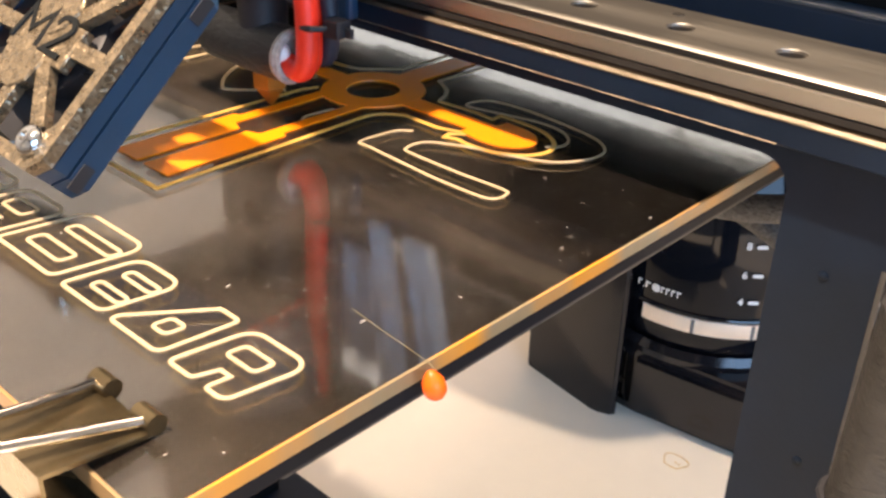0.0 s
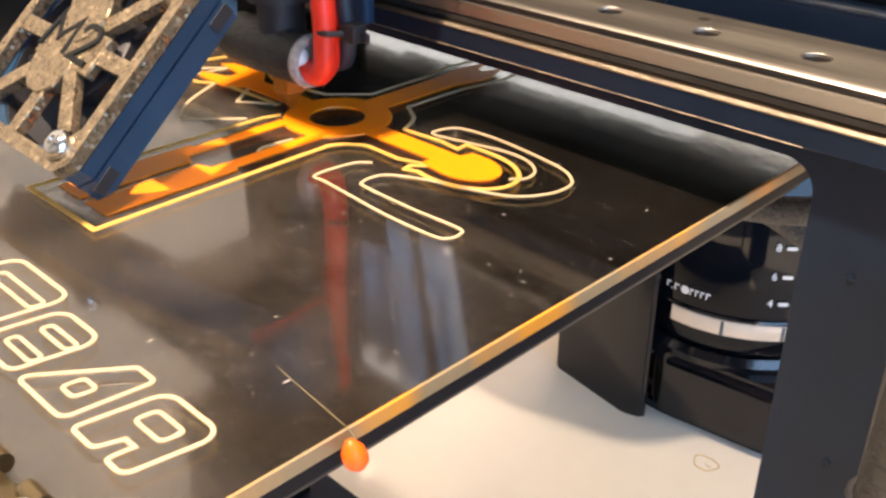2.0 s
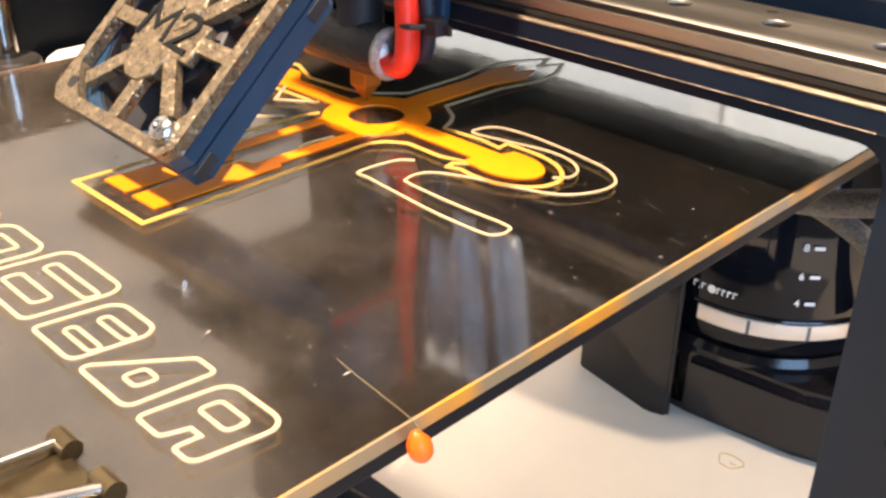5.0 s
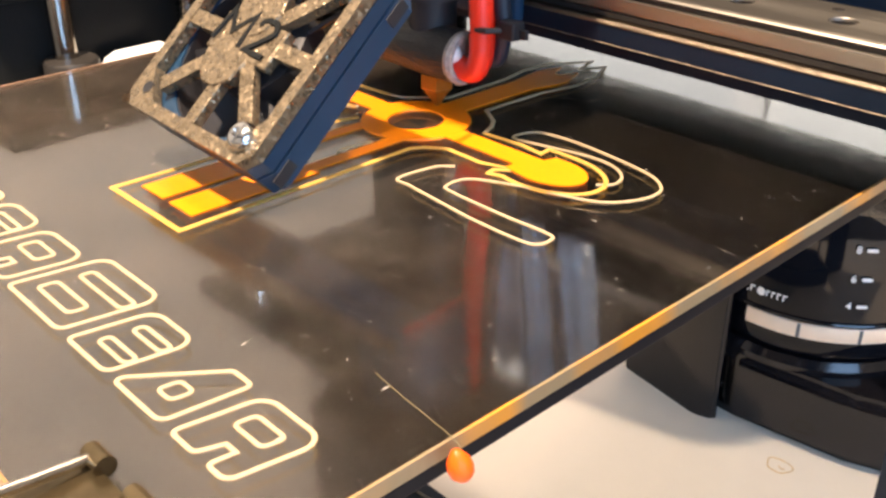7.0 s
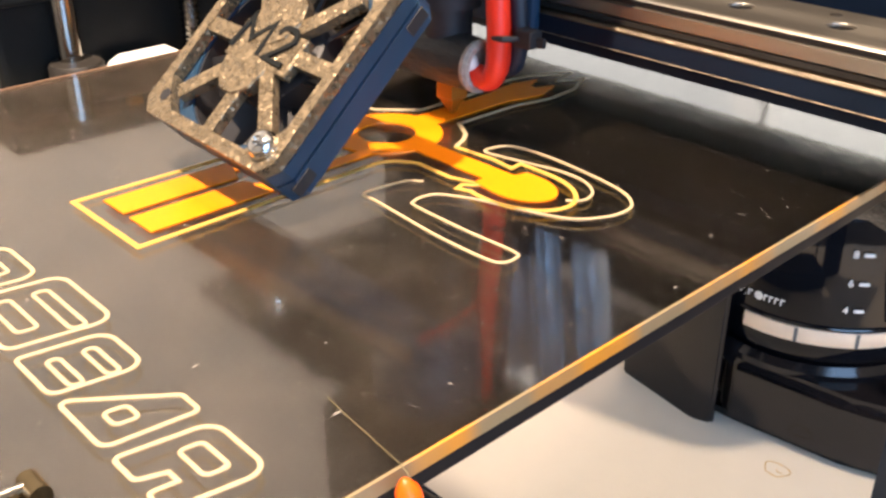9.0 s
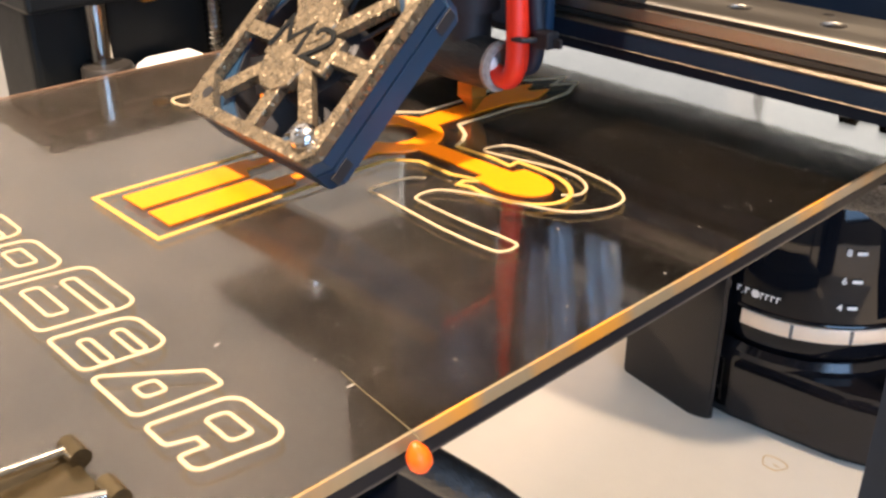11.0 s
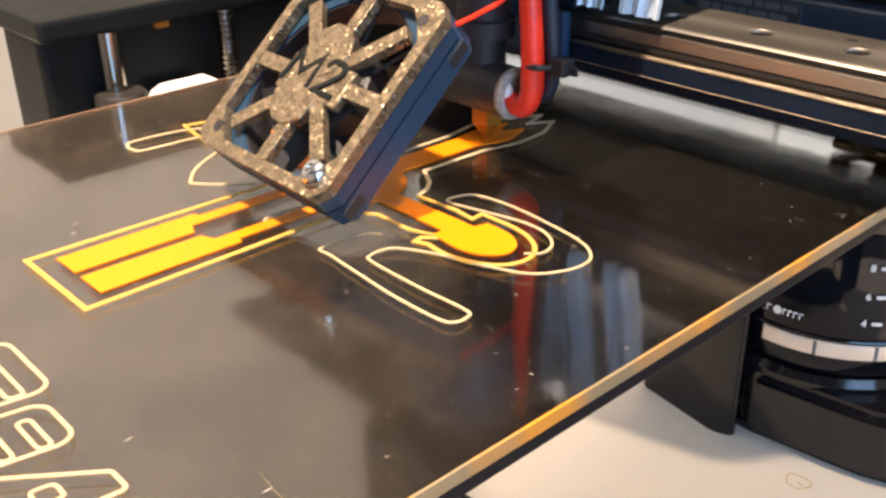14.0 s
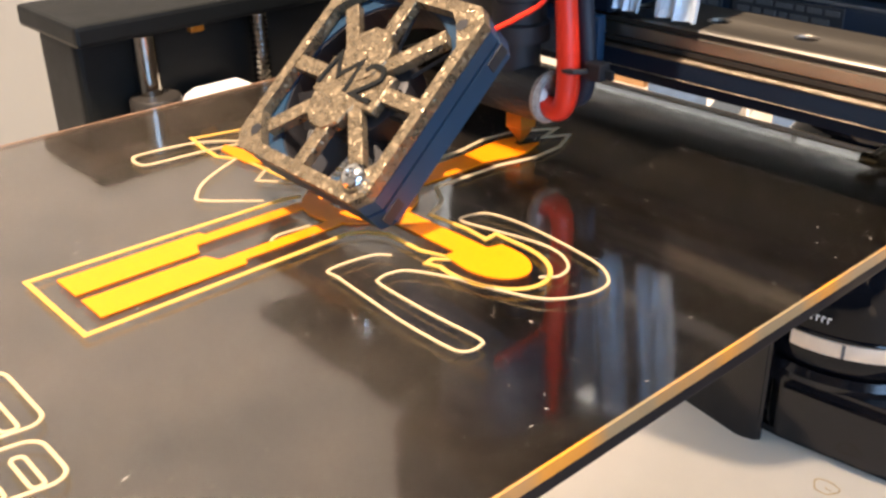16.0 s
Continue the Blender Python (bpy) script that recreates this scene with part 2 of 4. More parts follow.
M_DUST = mat("pale_dust", (0.27, 0.25, 0.22), 0.5, var=0.1)
M_NAVY = mat("navy_plastic", (0.012, 0.018, 0.032), 0.5, var=0.2)
M_BROWN = mat("brown_card", (0.42, 0.25, 0.12), 0.7, var=0.15)
M_BLUE = mat("blue_box_card", (0.10, 0.16, 0.27), 0.5, var=0.2)


# ---- shape helpers ----
def part(name, bm, material, parent=None, label="", smooth=False):
    me = bpy.data.meshes.new(name)
    bmesh.ops.recalc_face_normals(bm, faces=bm.faces)
    bm.to_mesh(me)
    bm.free()
    me.materials.append(material)
    if smooth:
        me.shade_smooth()
        me.set_sharp_from_angle(angle=radians(40))
    ob = new(name, me)
    if parent:
        ob.parent = parent
    if label:
        ob["label"] = label
    return ob


def thing(name, label, category, group="", kind=""):
    return tagged(new(name), label, category, group, kind)


def box(bm, x0, x1, y0, y1, z0, z1, bevel=0.0, m=None, seg=2):
    out = bmesh.ops.create_cube(bm, size=1.0)
    vs = out["verts"]
    for v in vs:
        v.co = Vector(((x0 + x1) / 2 + v.co.x * (x1 - x0), (y0 + y1) / 2 + v.co.y * (y1 - y0), (z0 + z1) / 2 + v.co.z * (z1 - z0)))
    if m:
        bmesh.ops.transform(bm, matrix=m, verts=vs)
    if bevel:
        es = list({e for v in vs for e in v.link_edges})
        bmesh.ops.bevel(bm, geom=es, offset=bevel, segments=seg, affect="EDGES", profile=0.6)
    return bm


def boxed(*a, **k):
    return box(bmesh.new(), *a, **k)


def prism(bm, pts, z0, z1, m=None):
    """A flat outline in x and y, made solid from z0 to z1."""
    lo = [bm.verts.new((x, y, z0)) for x, y in pts]
    hi = [bm.verts.new((x, y, z1)) for x, y in pts]
    n = len(pts)
    bm.faces.new(hi)
    bm.faces.new(lo[::-1])
    for i in range(n):
        bm.faces.new((lo[i], lo[(i + 1) % n], hi[(i + 1) % n], hi[i]))
    if m:
        bmesh.ops.transform(bm, matrix=m, verts=lo + hi)
    return bm


def along_x(bm, prof, x0, x1):
    """A profile in y and z drawn along x."""
    a = [bm.verts.new((x0, y, z)) for y, z in prof]
    b = [bm.verts.new((x1, y, z)) for y, z in prof]
    n = len(prof)
    bm.faces.new(a)
    bm.faces.new(b[::-1])
    for i in range(n):
        bm.faces.new((a[i], b[i], b[(i + 1) % n], a[(i + 1) % n]))
    return bm


def lathe(bm, prof, m=None, n=32):
    """Radius and height pairs turned round the z axis."""
    rings = []
    for r, z in prof:
        rings.append([bm.verts.new((max(r, 1e-5) * math.cos(6.28318531 * k / n), max(r, 1e-5) * math.sin(6.28318531 * k / n), z)) for k in range(n)])
    for a, b in zip(rings, rings[1:]):
        for k in range(n):
            bm.faces.new((a[k], a[(k + 1) % n], b[(k + 1) % n], b[k]))
    bm.faces.new(rings[0][::-1])
    bm.faces.new(rings[-1])
    if m:
        bmesh.ops.transform(bm, matrix=m, verts=[v for r in rings for v in r])
    return bm


def curve(pts, n=6, closed=False):
    """A smooth line through the points."""
    p = [Vector(q) for q in pts]
    if closed:
        p = [p[-1]] + p + [p[0], p[1]]
    else:
        p = [2 * p[0] - p[1]] + p + [2 * p[-1] - p[-2]]
    out = []
    for a, b, c, d in zip(p, p[1:], p[2:], p[3:]):
        for k in range(n):
            t = k / n
            out.append(0.5 * (2 * b + (c - a) * t + (2 * a - 5 * b + 4 * c - d) * t * t + (3 * b - a - 3 * c + d) * t ** 3))
    if not closed:
        out.append(p[-2])
    return out


def tube(bm, pts, r, n=10):
    pts = [Vector(p) for p in pts]
    rings = []
    side = None
    for i, p in enumerate(pts):
        d = (pts[min(i + 1, len(pts) - 1)] - pts[max(i - 1, 0)]).normalized()
        side = d.orthogonal().normalized() if side is None else (side - d * side.dot(d)).normalized()
        up = d.cross(side)
        rings.append([bm.verts.new(p + r * (math.cos(6.28318531 * k / n) * side + math.sin(6.28318531 * k / n) * up)) for k in range(n)])
    for a, b in zip(rings, rings[1:]):
        for k in range(n):
            bm.faces.new((a[k], a[(k + 1) % n], b[(k + 1) % n], b[k]))
    bm.faces.new(rings[0][::-1])
    bm.faces.new(rings[-1])
    return bm


def stroke(bm, pts, width, z0=0.0, z1=0.00022, closed=False):
    """A raised line of even width along points in x and y."""
    p = [Vector((q[0], q[1])) for q in pts]
    n = len(p)
    cols = []
    for i in range(n):
        a = p[(i - 1) % n] if closed or i else p[i]
        b = p[(i + 1) % n] if closed or i < n - 1 else p[i]
        d1, d2 = (p[i] - a), (b - p[i])
        d1 = d1.normalized() if d1.length > 1e-9 else d2.normalized()
        d2 = d2.normalized() if d2.length > 1e-9 else d1
        nn = Vector((-(d1 + d2).y, (d1 + d2).x))
        nn = nn.normalized() if nn.length > 1e-6 else Vector((-d1.y, d1.x))
        k = 1 / max(0.45, nn.dot(Vector((-d1.y, d1.x))))
        o = nn * width / 2 * k
        cols.append([bm.verts.new((*(p[i] + o), z0)), bm.verts.new((*(p[i] + o * 0.8), z1)), bm.verts.new((*(p[i] - o * 0.8), z1)), bm.verts.new((*(p[i] - o), z0))])
    m = n if closed else n - 1
    for i in range(m):
        a, b = cols[i], cols[(i + 1) % n]
        for k in range(3):
            bm.faces.new((a[k], b[k], b[k + 1], a[k + 1]))
    return bm


def mm(*pts):
    return [(x / 1000, y / 1000) for x, y in pts]


def arc(cx, cy, r, a0, a1, n=12):
    return [(cx + r * math.cos(radians(a0 + (a1 - a0) * k / n)), cy + r * math.sin(radians(a0 + (a1 - a0) * k / n))) for k in range(n + 1)]


def rounded(x0, x1, y0, y1, r, n=4):
    return arc(x1 - r, y1 - r, r, 0, 90, n) + arc(x0 + r, y1 - r, r, 90, 180, n) + arc(x0 + r, y0 + r, r, 180, 270, n) + arc(x1 - r, y0 + r, r, 270, 360, n)


# ---- the room ----
def room():
    t = 0.06
    # low corner openings in the west and north walls for the added band lights
    bm = boxed(-0.90 - t, -0.90, -1.5, 0.69, -1.035, 1.4)
    box(bm, -0.90 - t, -0.90, 1.685, 1.7, -1.035, 1.4)
    box(bm, -0.90 - t, -0.90, 0.69, 1.685, -1.035, 0.23)
    box(bm, -0.90 - t, -0.90, 0.69, 1.685, 0.71, 1.4)
    tagged(part("wall_west", bm, M_WALL), "pale grey-green painted plaster wall", "wall", kind="structure")
    bm = boxed(-0.96, -0.89, 1.7, 1.7 + t, -1.035, 1.4)
    box(bm, -0.09, 1.56, 1.7, 1.7 + t, -1.035, 1.4)
    box(bm, -0.89, -0.09, 1.7, 1.7 + t, -1.035, 0.28)
    box(bm, -0.89, -0.09, 1.7, 1.7 + t, 0.72, 1.4)
    tagged(part("wall_north", bm, M_WALL), "pale painted plaster wall behind the worktop", "wall", kind="structure")
    tagged(part("wall_south", boxed(-0.96, 1.56, -1.5 - t, -1.5, -1.035, 1.4), M_WALL), "pale painted plaster wall", "wall", kind="structure")
    bm = boxed(1.5, 1.5 + t, -1.5, -1.15, -1.035, 1.4)
    box(bm, 1.5, 1.5 + t, 0.05, 1.7, -1.035, 1.4)
    box(bm, 1.5, 1.5 + t, -1.15, 0.05, -1.035, -0.05)
    box(bm, 1.5, 1.5 + t, -1.15, 0.05, 0.95, 1.4)
    tagged(part("wall_east", bm, M_WALL), "pale painted wall with a window opening", "wall", kind="structure")
    tagged(part("ceiling", boxed(-0.96, 1.56, -1.56, 1.76, 1.4, 1.46), M_CEIL), "plain white ceiling", "ceiling", kind="structure")
    tagged(part("floor", boxed(-0.96, 1.56, -1.56, 1.76, -1.095, -1.035), M_WOOD), "dark wooden floor", "floor", kind="structure")
    table = tagged(part("worktop", boxed(-0.88, 0.9, -0.55, 1.2, TABLE - 0.03, TABLE, 0.004), M_TABLE), "cream laminate worktop under the printer", "worktop", kind="structure")
    for lx, ly in ((-0.84, -0.51), (0.86, -0.51), (-0.84, 1.16), (0.86, 1.16)):
        part("worktop_leg", boxed(lx - 0.025, lx + 0.025, ly - 0.025, ly + 0.025, -1.035, TABLE - 0.0302, 0.003), M_WOOD, table)
    # ring left by a cup
    stain = thing("coffee_stain", "faint brown ring stain on the cream worktop", "stain")
    bm = bmesh.new()
    ring = [(-0.0830 + 0.0070 * math.cos(a) * (1 + 0.16 * math.sin(3 * a)), 0.2705 + 0.0065 * math.sin(a) * (1 + 0.12 * math.cos(2 * a))) for a in [k * 0.2618 for k in range(24)]]
    stroke(bm, ring, 0.0007, TABLE + 0.0001, TABLE + 0.0003, closed=True)
    stroke(bm, curve([(-0.083, 0.2705), (-0.081, 0.2692), (-0.079, 0.2700)], 4), 0.0006, TABLE + 0.0001, TABLE + 0.0003)
    part("ring", bm, M_STAIN, stain)


# ---- printer frame ----
def printer_frame():
    fr = thing("desktop_printer", "black painted steel desktop printer with a gantry frame", "printer")
    # front plate with a large opening: beam above, post on the side, rounded inner corner
    bm = bmesh.new()
    r = 0.007
    pts = [(-0.262, 0.0262), (-0.262, 0.0159)] + [(-0.20, 0.0159)] + [(0.0497 - r + r * math.sin(radians(a)), 0.0159 - r + r * math.cos(radians(a))) for a in range(0, 91, 10)] + [(0.0497, TABLE), (0.071, TABLE), (0.071, 0.0), (0.16, 0.0), (0.16, 0.0262)]
    up = Matrix(((1, 0, 0, 0), (0, 0, -1, 0), (0, 1, 0, 0), (0, 0, 0, 1)))
    prism(bm, pts, -0.030, -0.0262, up)
    part("front_plate", bm, M_FRAME, fr)
    # angle bracket that carries the rail
    bm = bmesh.new()
    along_x(bm, [(0.0203, 0.0210), (0.0203, 0.0258), (0.0207, 0.0262), (0.056, 0.0262), (0.056, 0.0225), (0.0258, 0.0225), (0.0258, 0.0206), (0.0207, 0.0206)], -0.262, 0.16)
    part("rail_bracket", bm, M_FRAME, fr)
    bm = bmesh.new()
    along_x(bm, [(0.0201, 0.0256), (0.0201, 0.0259), (0.0206, 0.0264), (0.0209, 0.0265), (0.0209, 0.0261), (0.0205, 0.0257)], -0.262, 0.16)
    part("worn_edge", bm, M_BRONZE, fr, "worn bronze-coloured bevelled edge")
    part("bracket_top", boxed(-0.262, 0.16, 0.0210, 0.0236, 0.0258, 0.0264), M_BRONZE_DARK, fr, "dark brown polished strip")
    bm = bmesh.new()
    along_x(bm, [(0.0202, 0.0208), (0.0201, 0.0209), (0.0202, 0.0210)], -0.262, 0.0485)
    part("seam", bm, M_SEAM, fr, "thin bright worn seam")
    # side sheet behind the post
    bm = boxed(0.0735, 0.16, 0.0310, 0.0340, TABLE, 0.024, 0.001)
    part("side_sheet", bm, M_FRAME, fr)
    # rear beam with its light edge
    bm = boxed(-0.262, 0.16, 0.0800, 0.0915, 0.0166, 0.0320, 0.0012)
    part("rear_beam", bm, M_REAR, fr)
    bm = boxed(-0.262, 0.16, 0.0795, 0.0812, 0.0319, 0.0327, 0.0002)
    part("beam_edge", bm, M_GREYEDGE, fr, "thin grey worn edge")
    part("rear_panel", boxed(-0.140, 0.16, 0.0918, 0.0950, 0.0166, 0.0940, 0.0010), M_TOWER, fr, "dark blue-black rear panel")
    part("panel_rib", boxed(-0.140, 0.16, 0.0905, 0.0916, 0.0385, 0.0395, 0.0002), M_GREYEDGE, fr, "thin grey worn edge")
    # hidden plate, added to stop lamp light falling through to the worktop
    part("gap_light_block", boxed(-0.262, 0.16, 0.0562, 0.0798, 0.0225, 0.0245), M_TOWER, fr, "black plate added to block light between rail and rear beam")
    # plate above the view, added to shade worktop and rail from the lamps
    part("top_light_block", boxed(-0.262, 0.052, 0.0190, 0.150, 0.140, 0.146, 0.001), M_FRAME, fr, "unseen black plate that keeps lamp light off the worktop")
    for x in (0.0605, 0.0640):
        z = -0.0052 if x < 0.063 else -0.050
        part("frame_screw", lathe(bmesh.new(), [(0.0, 0), (0.0010, 0), (0.0010, 0.0003), (0.0007, 0.0005), (0.0, 0.0005)], pose(x, 0.0262, z, 90, 0, 0), 14), M_FRAME, fr, smooth=True)
    part("base_box", boxed(-0.262, 0.045, -0.12, 0.088, TABLE, -0.250, 0.002), M_FRAME, fr, "black base box")
    # left tower with the slab over the rods
    part("tower", boxed(-0.222, -0.1935, -0.0738, 0.075, TABLE, 0.0190, 0.0025, seg=3), M_TOWER, fr)
    part("tower_cap", boxed(-0.230, -0.1835, -0.0765, 0.080, 0.0192, 0.0262, 0.0015), M_TOWER, fr, "black slab with a grey worn top")
    part("back_panel", boxed(-0.222, -0.145, 0.076, 0.079, -0.03, 0.060), M_TOWER, fr)
    part("brass_insert", boxed(-0.1885, -0.1853, -0.0372, -0.0322, 0.0170, 0.0191, 0.0006), M_BRASS, fr, "small brass fitting")
    part("guide_rod", lathe(bmesh.new(), [(0.0, -0.12), (0.0038, -0.12), (0.0038, 0.0192), (0.0, 0.0192)], pose(-0.187, -0.0535, 0), 24), M_ROD, fr, "polished steel guide rod", smooth=True)
    part("rod_collar", lathe(bmesh.new(), [(0.004, -0.03), (0.0085, -0.03), (0.0085, -0.0012), (0.0078, -0.0002), (0.004, -0.0002)], pose(-0.184, -0.0535, 0), 24), M_DARKMETAL, fr, smooth=True)
    prof = [(0.0, -0.06)]
    for k in range(40):
        z = -0.06 + k * 0.0020
        prof += [(0.0024, z), (0.0033, z + 0.0006), (0.0033, z + 0.0011), (0.0024, z + 0.0017)]
    part("lead_screw", lathe(bmesh.new(), prof + [(0.0, 0.0205)], pose(-0.1872, -0.0105, 0), 16), M_ROD, fr, "threaded steel lead screw", smooth=True)
    part("white_bracket", prism(bmesh.new(), [(-0.044, -0.03), (-0.0195, -0.03), (-0.0195, -0.0035), (-0.0212, -0.0018), (-0.0375, -0.0018), (-0.041, -0.0035), (-0.044, -0.008)], 0.178, 0.188, Matrix(((0, 0, -1, 0), (1, 0, 0, 0), (0, 1, 0, 0), (0, 0, 0, 1)))), M_WHITE, fr, "white plastic bracket")
    # printed label strips on the rear beam
    random.seed(4)
    for x0, x1 in ((-0.100, -0.062), (-0.058, -0.022)):
        lab = part("label_strip", boxed(x0, x1, 0.0790, 0.0799, 0.0219, 0.0312), M_LABEL, fr, "black label strip with rows of small print")
        bm = bmesh.new()
        for row in range(3):
            x = x0 + 0.002
            while x < x1 - 0.004:
                w = random.uniform(0.002, 0.006)
                box(bm, x, min(x + w, x1 - 0.001), 0.0786, 0.0789, 0.0288 - row * 0.0028, 0.0304 - row * 0.0028)
                x += w + 0.0012
        part("small_print", bm, M_GREYINK, lab)


def linear_rail():
    rail = thing("linear_rail", "brushed steel linear rail with countersunk holes", "linear rail")
    y0, y1, zt = 0.0228, 0.0486, 0.0341
    x0, pitch = -0.0329, 0.025
    n, r = 32, 0.0031
    yc = 0.0341
    for k in range(-8, 7):
        bm = bmesh.new()
        cx = x0 + k * pitch
        outer, inner, wall, deep = [], [], [], []
        for i in range(n):
            a = 6.28318531 * (i + 0.5) / n
            c, s = math.cos(a), math.sin(a)
            lim = (y1 - 0.0012 - yc) if s > 0 else (yc - y0 - 0.0012)
            f = min(pitch / 2 / max(abs(c), 1e-6), lim / max(abs(s), 1e-6))
            px, py = cx + c * f, yc + s * f
            for ux in (-pitch / 2, pitch / 2):
                for uy in (y0 + 0.0012 - yc, y1 - 0.0012 - yc):
                    if abs((math.atan2(uy, ux) - a + 3.14159265) % 6.28318531 - 3.14159265) < 3.1416 / n:
                        px, py = cx + ux, yc + uy
            outer.append(bm.verts.new((px, py, zt)))
            inner.append(bm.verts.new((cx + c * (r + 0.00012), yc + s * (r + 0.00012), zt)))
            wall.append(bm.verts.new((cx + c * r, yc + s * r, zt - 0.0002)))
            deep.append(bm.verts.new((cx + c * r, yc + s * r, zt - 0.0045)))
        for i in range(n):
            j = (i + 1) % n
            bm.faces.new((outer[i], outer[j], inner[j], inner[i]))
            bm.faces.new((inner[i], inner[j], wall[j], wall[i]))
            bm.faces.new((wall[i], wall[j], deep[j], deep[i]))
        part("rail_top", bm, M_STEEL, rail)
        # dark cup inside the hole, its shade put into the colour
        part("bolt_hole_shade", lathe(bmesh.new(), [(0.0, zt - 0.0042), (r - 0.00005, zt - 0.0042), (r - 0.00005, zt - 0.0007), (r - 0.0003, zt - 0.0007), (r - 0.0003, zt - 0.0040), (0.0, zt - 0.0040)], pose(cx, yc, 0), 24), M_DARKMETAL, rail, "dark cup painting the shade in a countersunk bolt hole")
    bm = bmesh.new()
    prof = [(y0 + 0.0012, zt), (y0 + 0.0004, zt - 0.0003), (y0, zt - 0.0007), (y0 + 0.0017, zt - 0.0013), (y0 + 0.0019, zt - 0.0020), (y0, zt - 0.0026), (y0, zt - 0.0056), (y0 + 0.0012, zt - 0.0063), (y0 + 0.0012, 0.0262),
            (y1 - 0.0012, 0.0262), (y1 - 0.0012, zt - 0.0063), (y1, zt - 0.0056), (y1, zt - 0.0026), (y1 - 0.0019, zt - 0.0020), (y1 - 0.0017, zt - 0.0013), (y1, zt - 0.0007), (y1 - 0.0012, zt)]
    a = [bm.verts.new((-0.2454, y, z)) for y, z in prof]
    b = [bm.verts.new((0.1296, y, z)) for y, z in prof]
    for i in range(len(prof) - 1):
        bm.faces.new((a[i], b[i], b[i + 1], a[i + 1]))
    part("rail_body", bm, M_STEEL, rail)
    # dark strips fill groove and foot gap in place of their shade
    part("groove_shade", boxed(-0.2454, 0.1296, y0 + 0.0007, y0 + 0.0016, zt - 0.0022, zt - 0.0010), M_DARKMETAL, rail, "dark strip painting the shade in the rail groove")
    part("foot_gap_shade", boxed(-0.2454, 0.1296, y0 + 0.0002, y0 + 0.0010, 0.0266, zt - 0.0061), M_DARKMETAL, rail, "dark strip painting the shade under the rail")
    for k in (1, 5, -3):
        # dark disc on the surface, painting a shaded hole
        part("dowel_hole_shade", lathe(bmesh.new(), [(0.0, 0), (0.0014, 0), (0.0014, 0.0001), (0.0, 0.0001)], pose(0.0115 + (k - 1) * pitch, 0.0424, zt), 16), M_DARKMETAL, rail)


# ---- print bed ----
BED = dict(x0=-0.1715, x1=0.0307, y0=-0.1068, y1=0.1448)


def print_bed():
    bed = thing("print_bed", "dark glass print bed with amber inlaid emblem and cream lines", "print bed")
    x0, x1, y0, y1 = BED["x0"], BED["x1"], BED["y0"], BED["y1"]
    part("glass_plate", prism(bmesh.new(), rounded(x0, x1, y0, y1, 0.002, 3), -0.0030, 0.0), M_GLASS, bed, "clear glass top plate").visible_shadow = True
    part("dark_film", prism(bmesh.new(), rounded(x0 + 0.0002, x1 - 0.0002, y0 + 0.0002, y1 - 0.0002, 0.002, 3), -0.0036, -0.0031), M_MIRROR, bed, "dark glossy film under the glass")
    part("heater_plate", boxed(x0 + 0.001, x1 - 0.0004, y0 + 0.001, y1 - 0.001, -0.0068, -0.0037, 0.0004), M_HEATER, bed, "black heater plate")
    part("carrier", boxed(x0 + 0.02, x1 - 0.012, y0 + 0.03, y1 - 0.03, -0.020, -0.0070, 0.001), M_BLACK, bed, "black bed carrier")
    # strips for the glass edges; amber glow painted on all but the left
    part("edge_strip", boxed(x1 - 0.0001, x1 + 0.0005, y0 + 0.002, y1 - 0.002, -0.0029, -0.0001, 0.0001), M_EDGE, bed, "glass edge strip with a painted amber glow")
    part("edge_strip", boxed(x0 + 0.002, x1 - 0.002, y0 - 0.0005, y0 + 0.0001, -0.0034, -0.0001, 0.0001), M_EDGE, bed, "glass edge strip with a painted amber glow")
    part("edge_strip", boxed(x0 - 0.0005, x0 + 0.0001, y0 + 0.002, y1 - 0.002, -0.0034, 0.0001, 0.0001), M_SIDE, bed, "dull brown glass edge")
    part("edge_strip", boxed(x0 + 0.002, x1 - 0.002, y1 - 0.0001, y1 + 0.0005, -0.0034, 0.0003, 0.0001), M_EDGE, bed, "glass edge strip with a painted amber glow")
    # lit look of the back edge, painted as a tan strip on top
    part("back_edge_glow", boxed(x0 + 0.004, x1 - 0.003, y1 - 0.0026, y1 - 0.0002, 0.00005, 0.0003), M_BACK_GLOW, bed, "pale tan strip painting the glow along the back edge")
    return bed


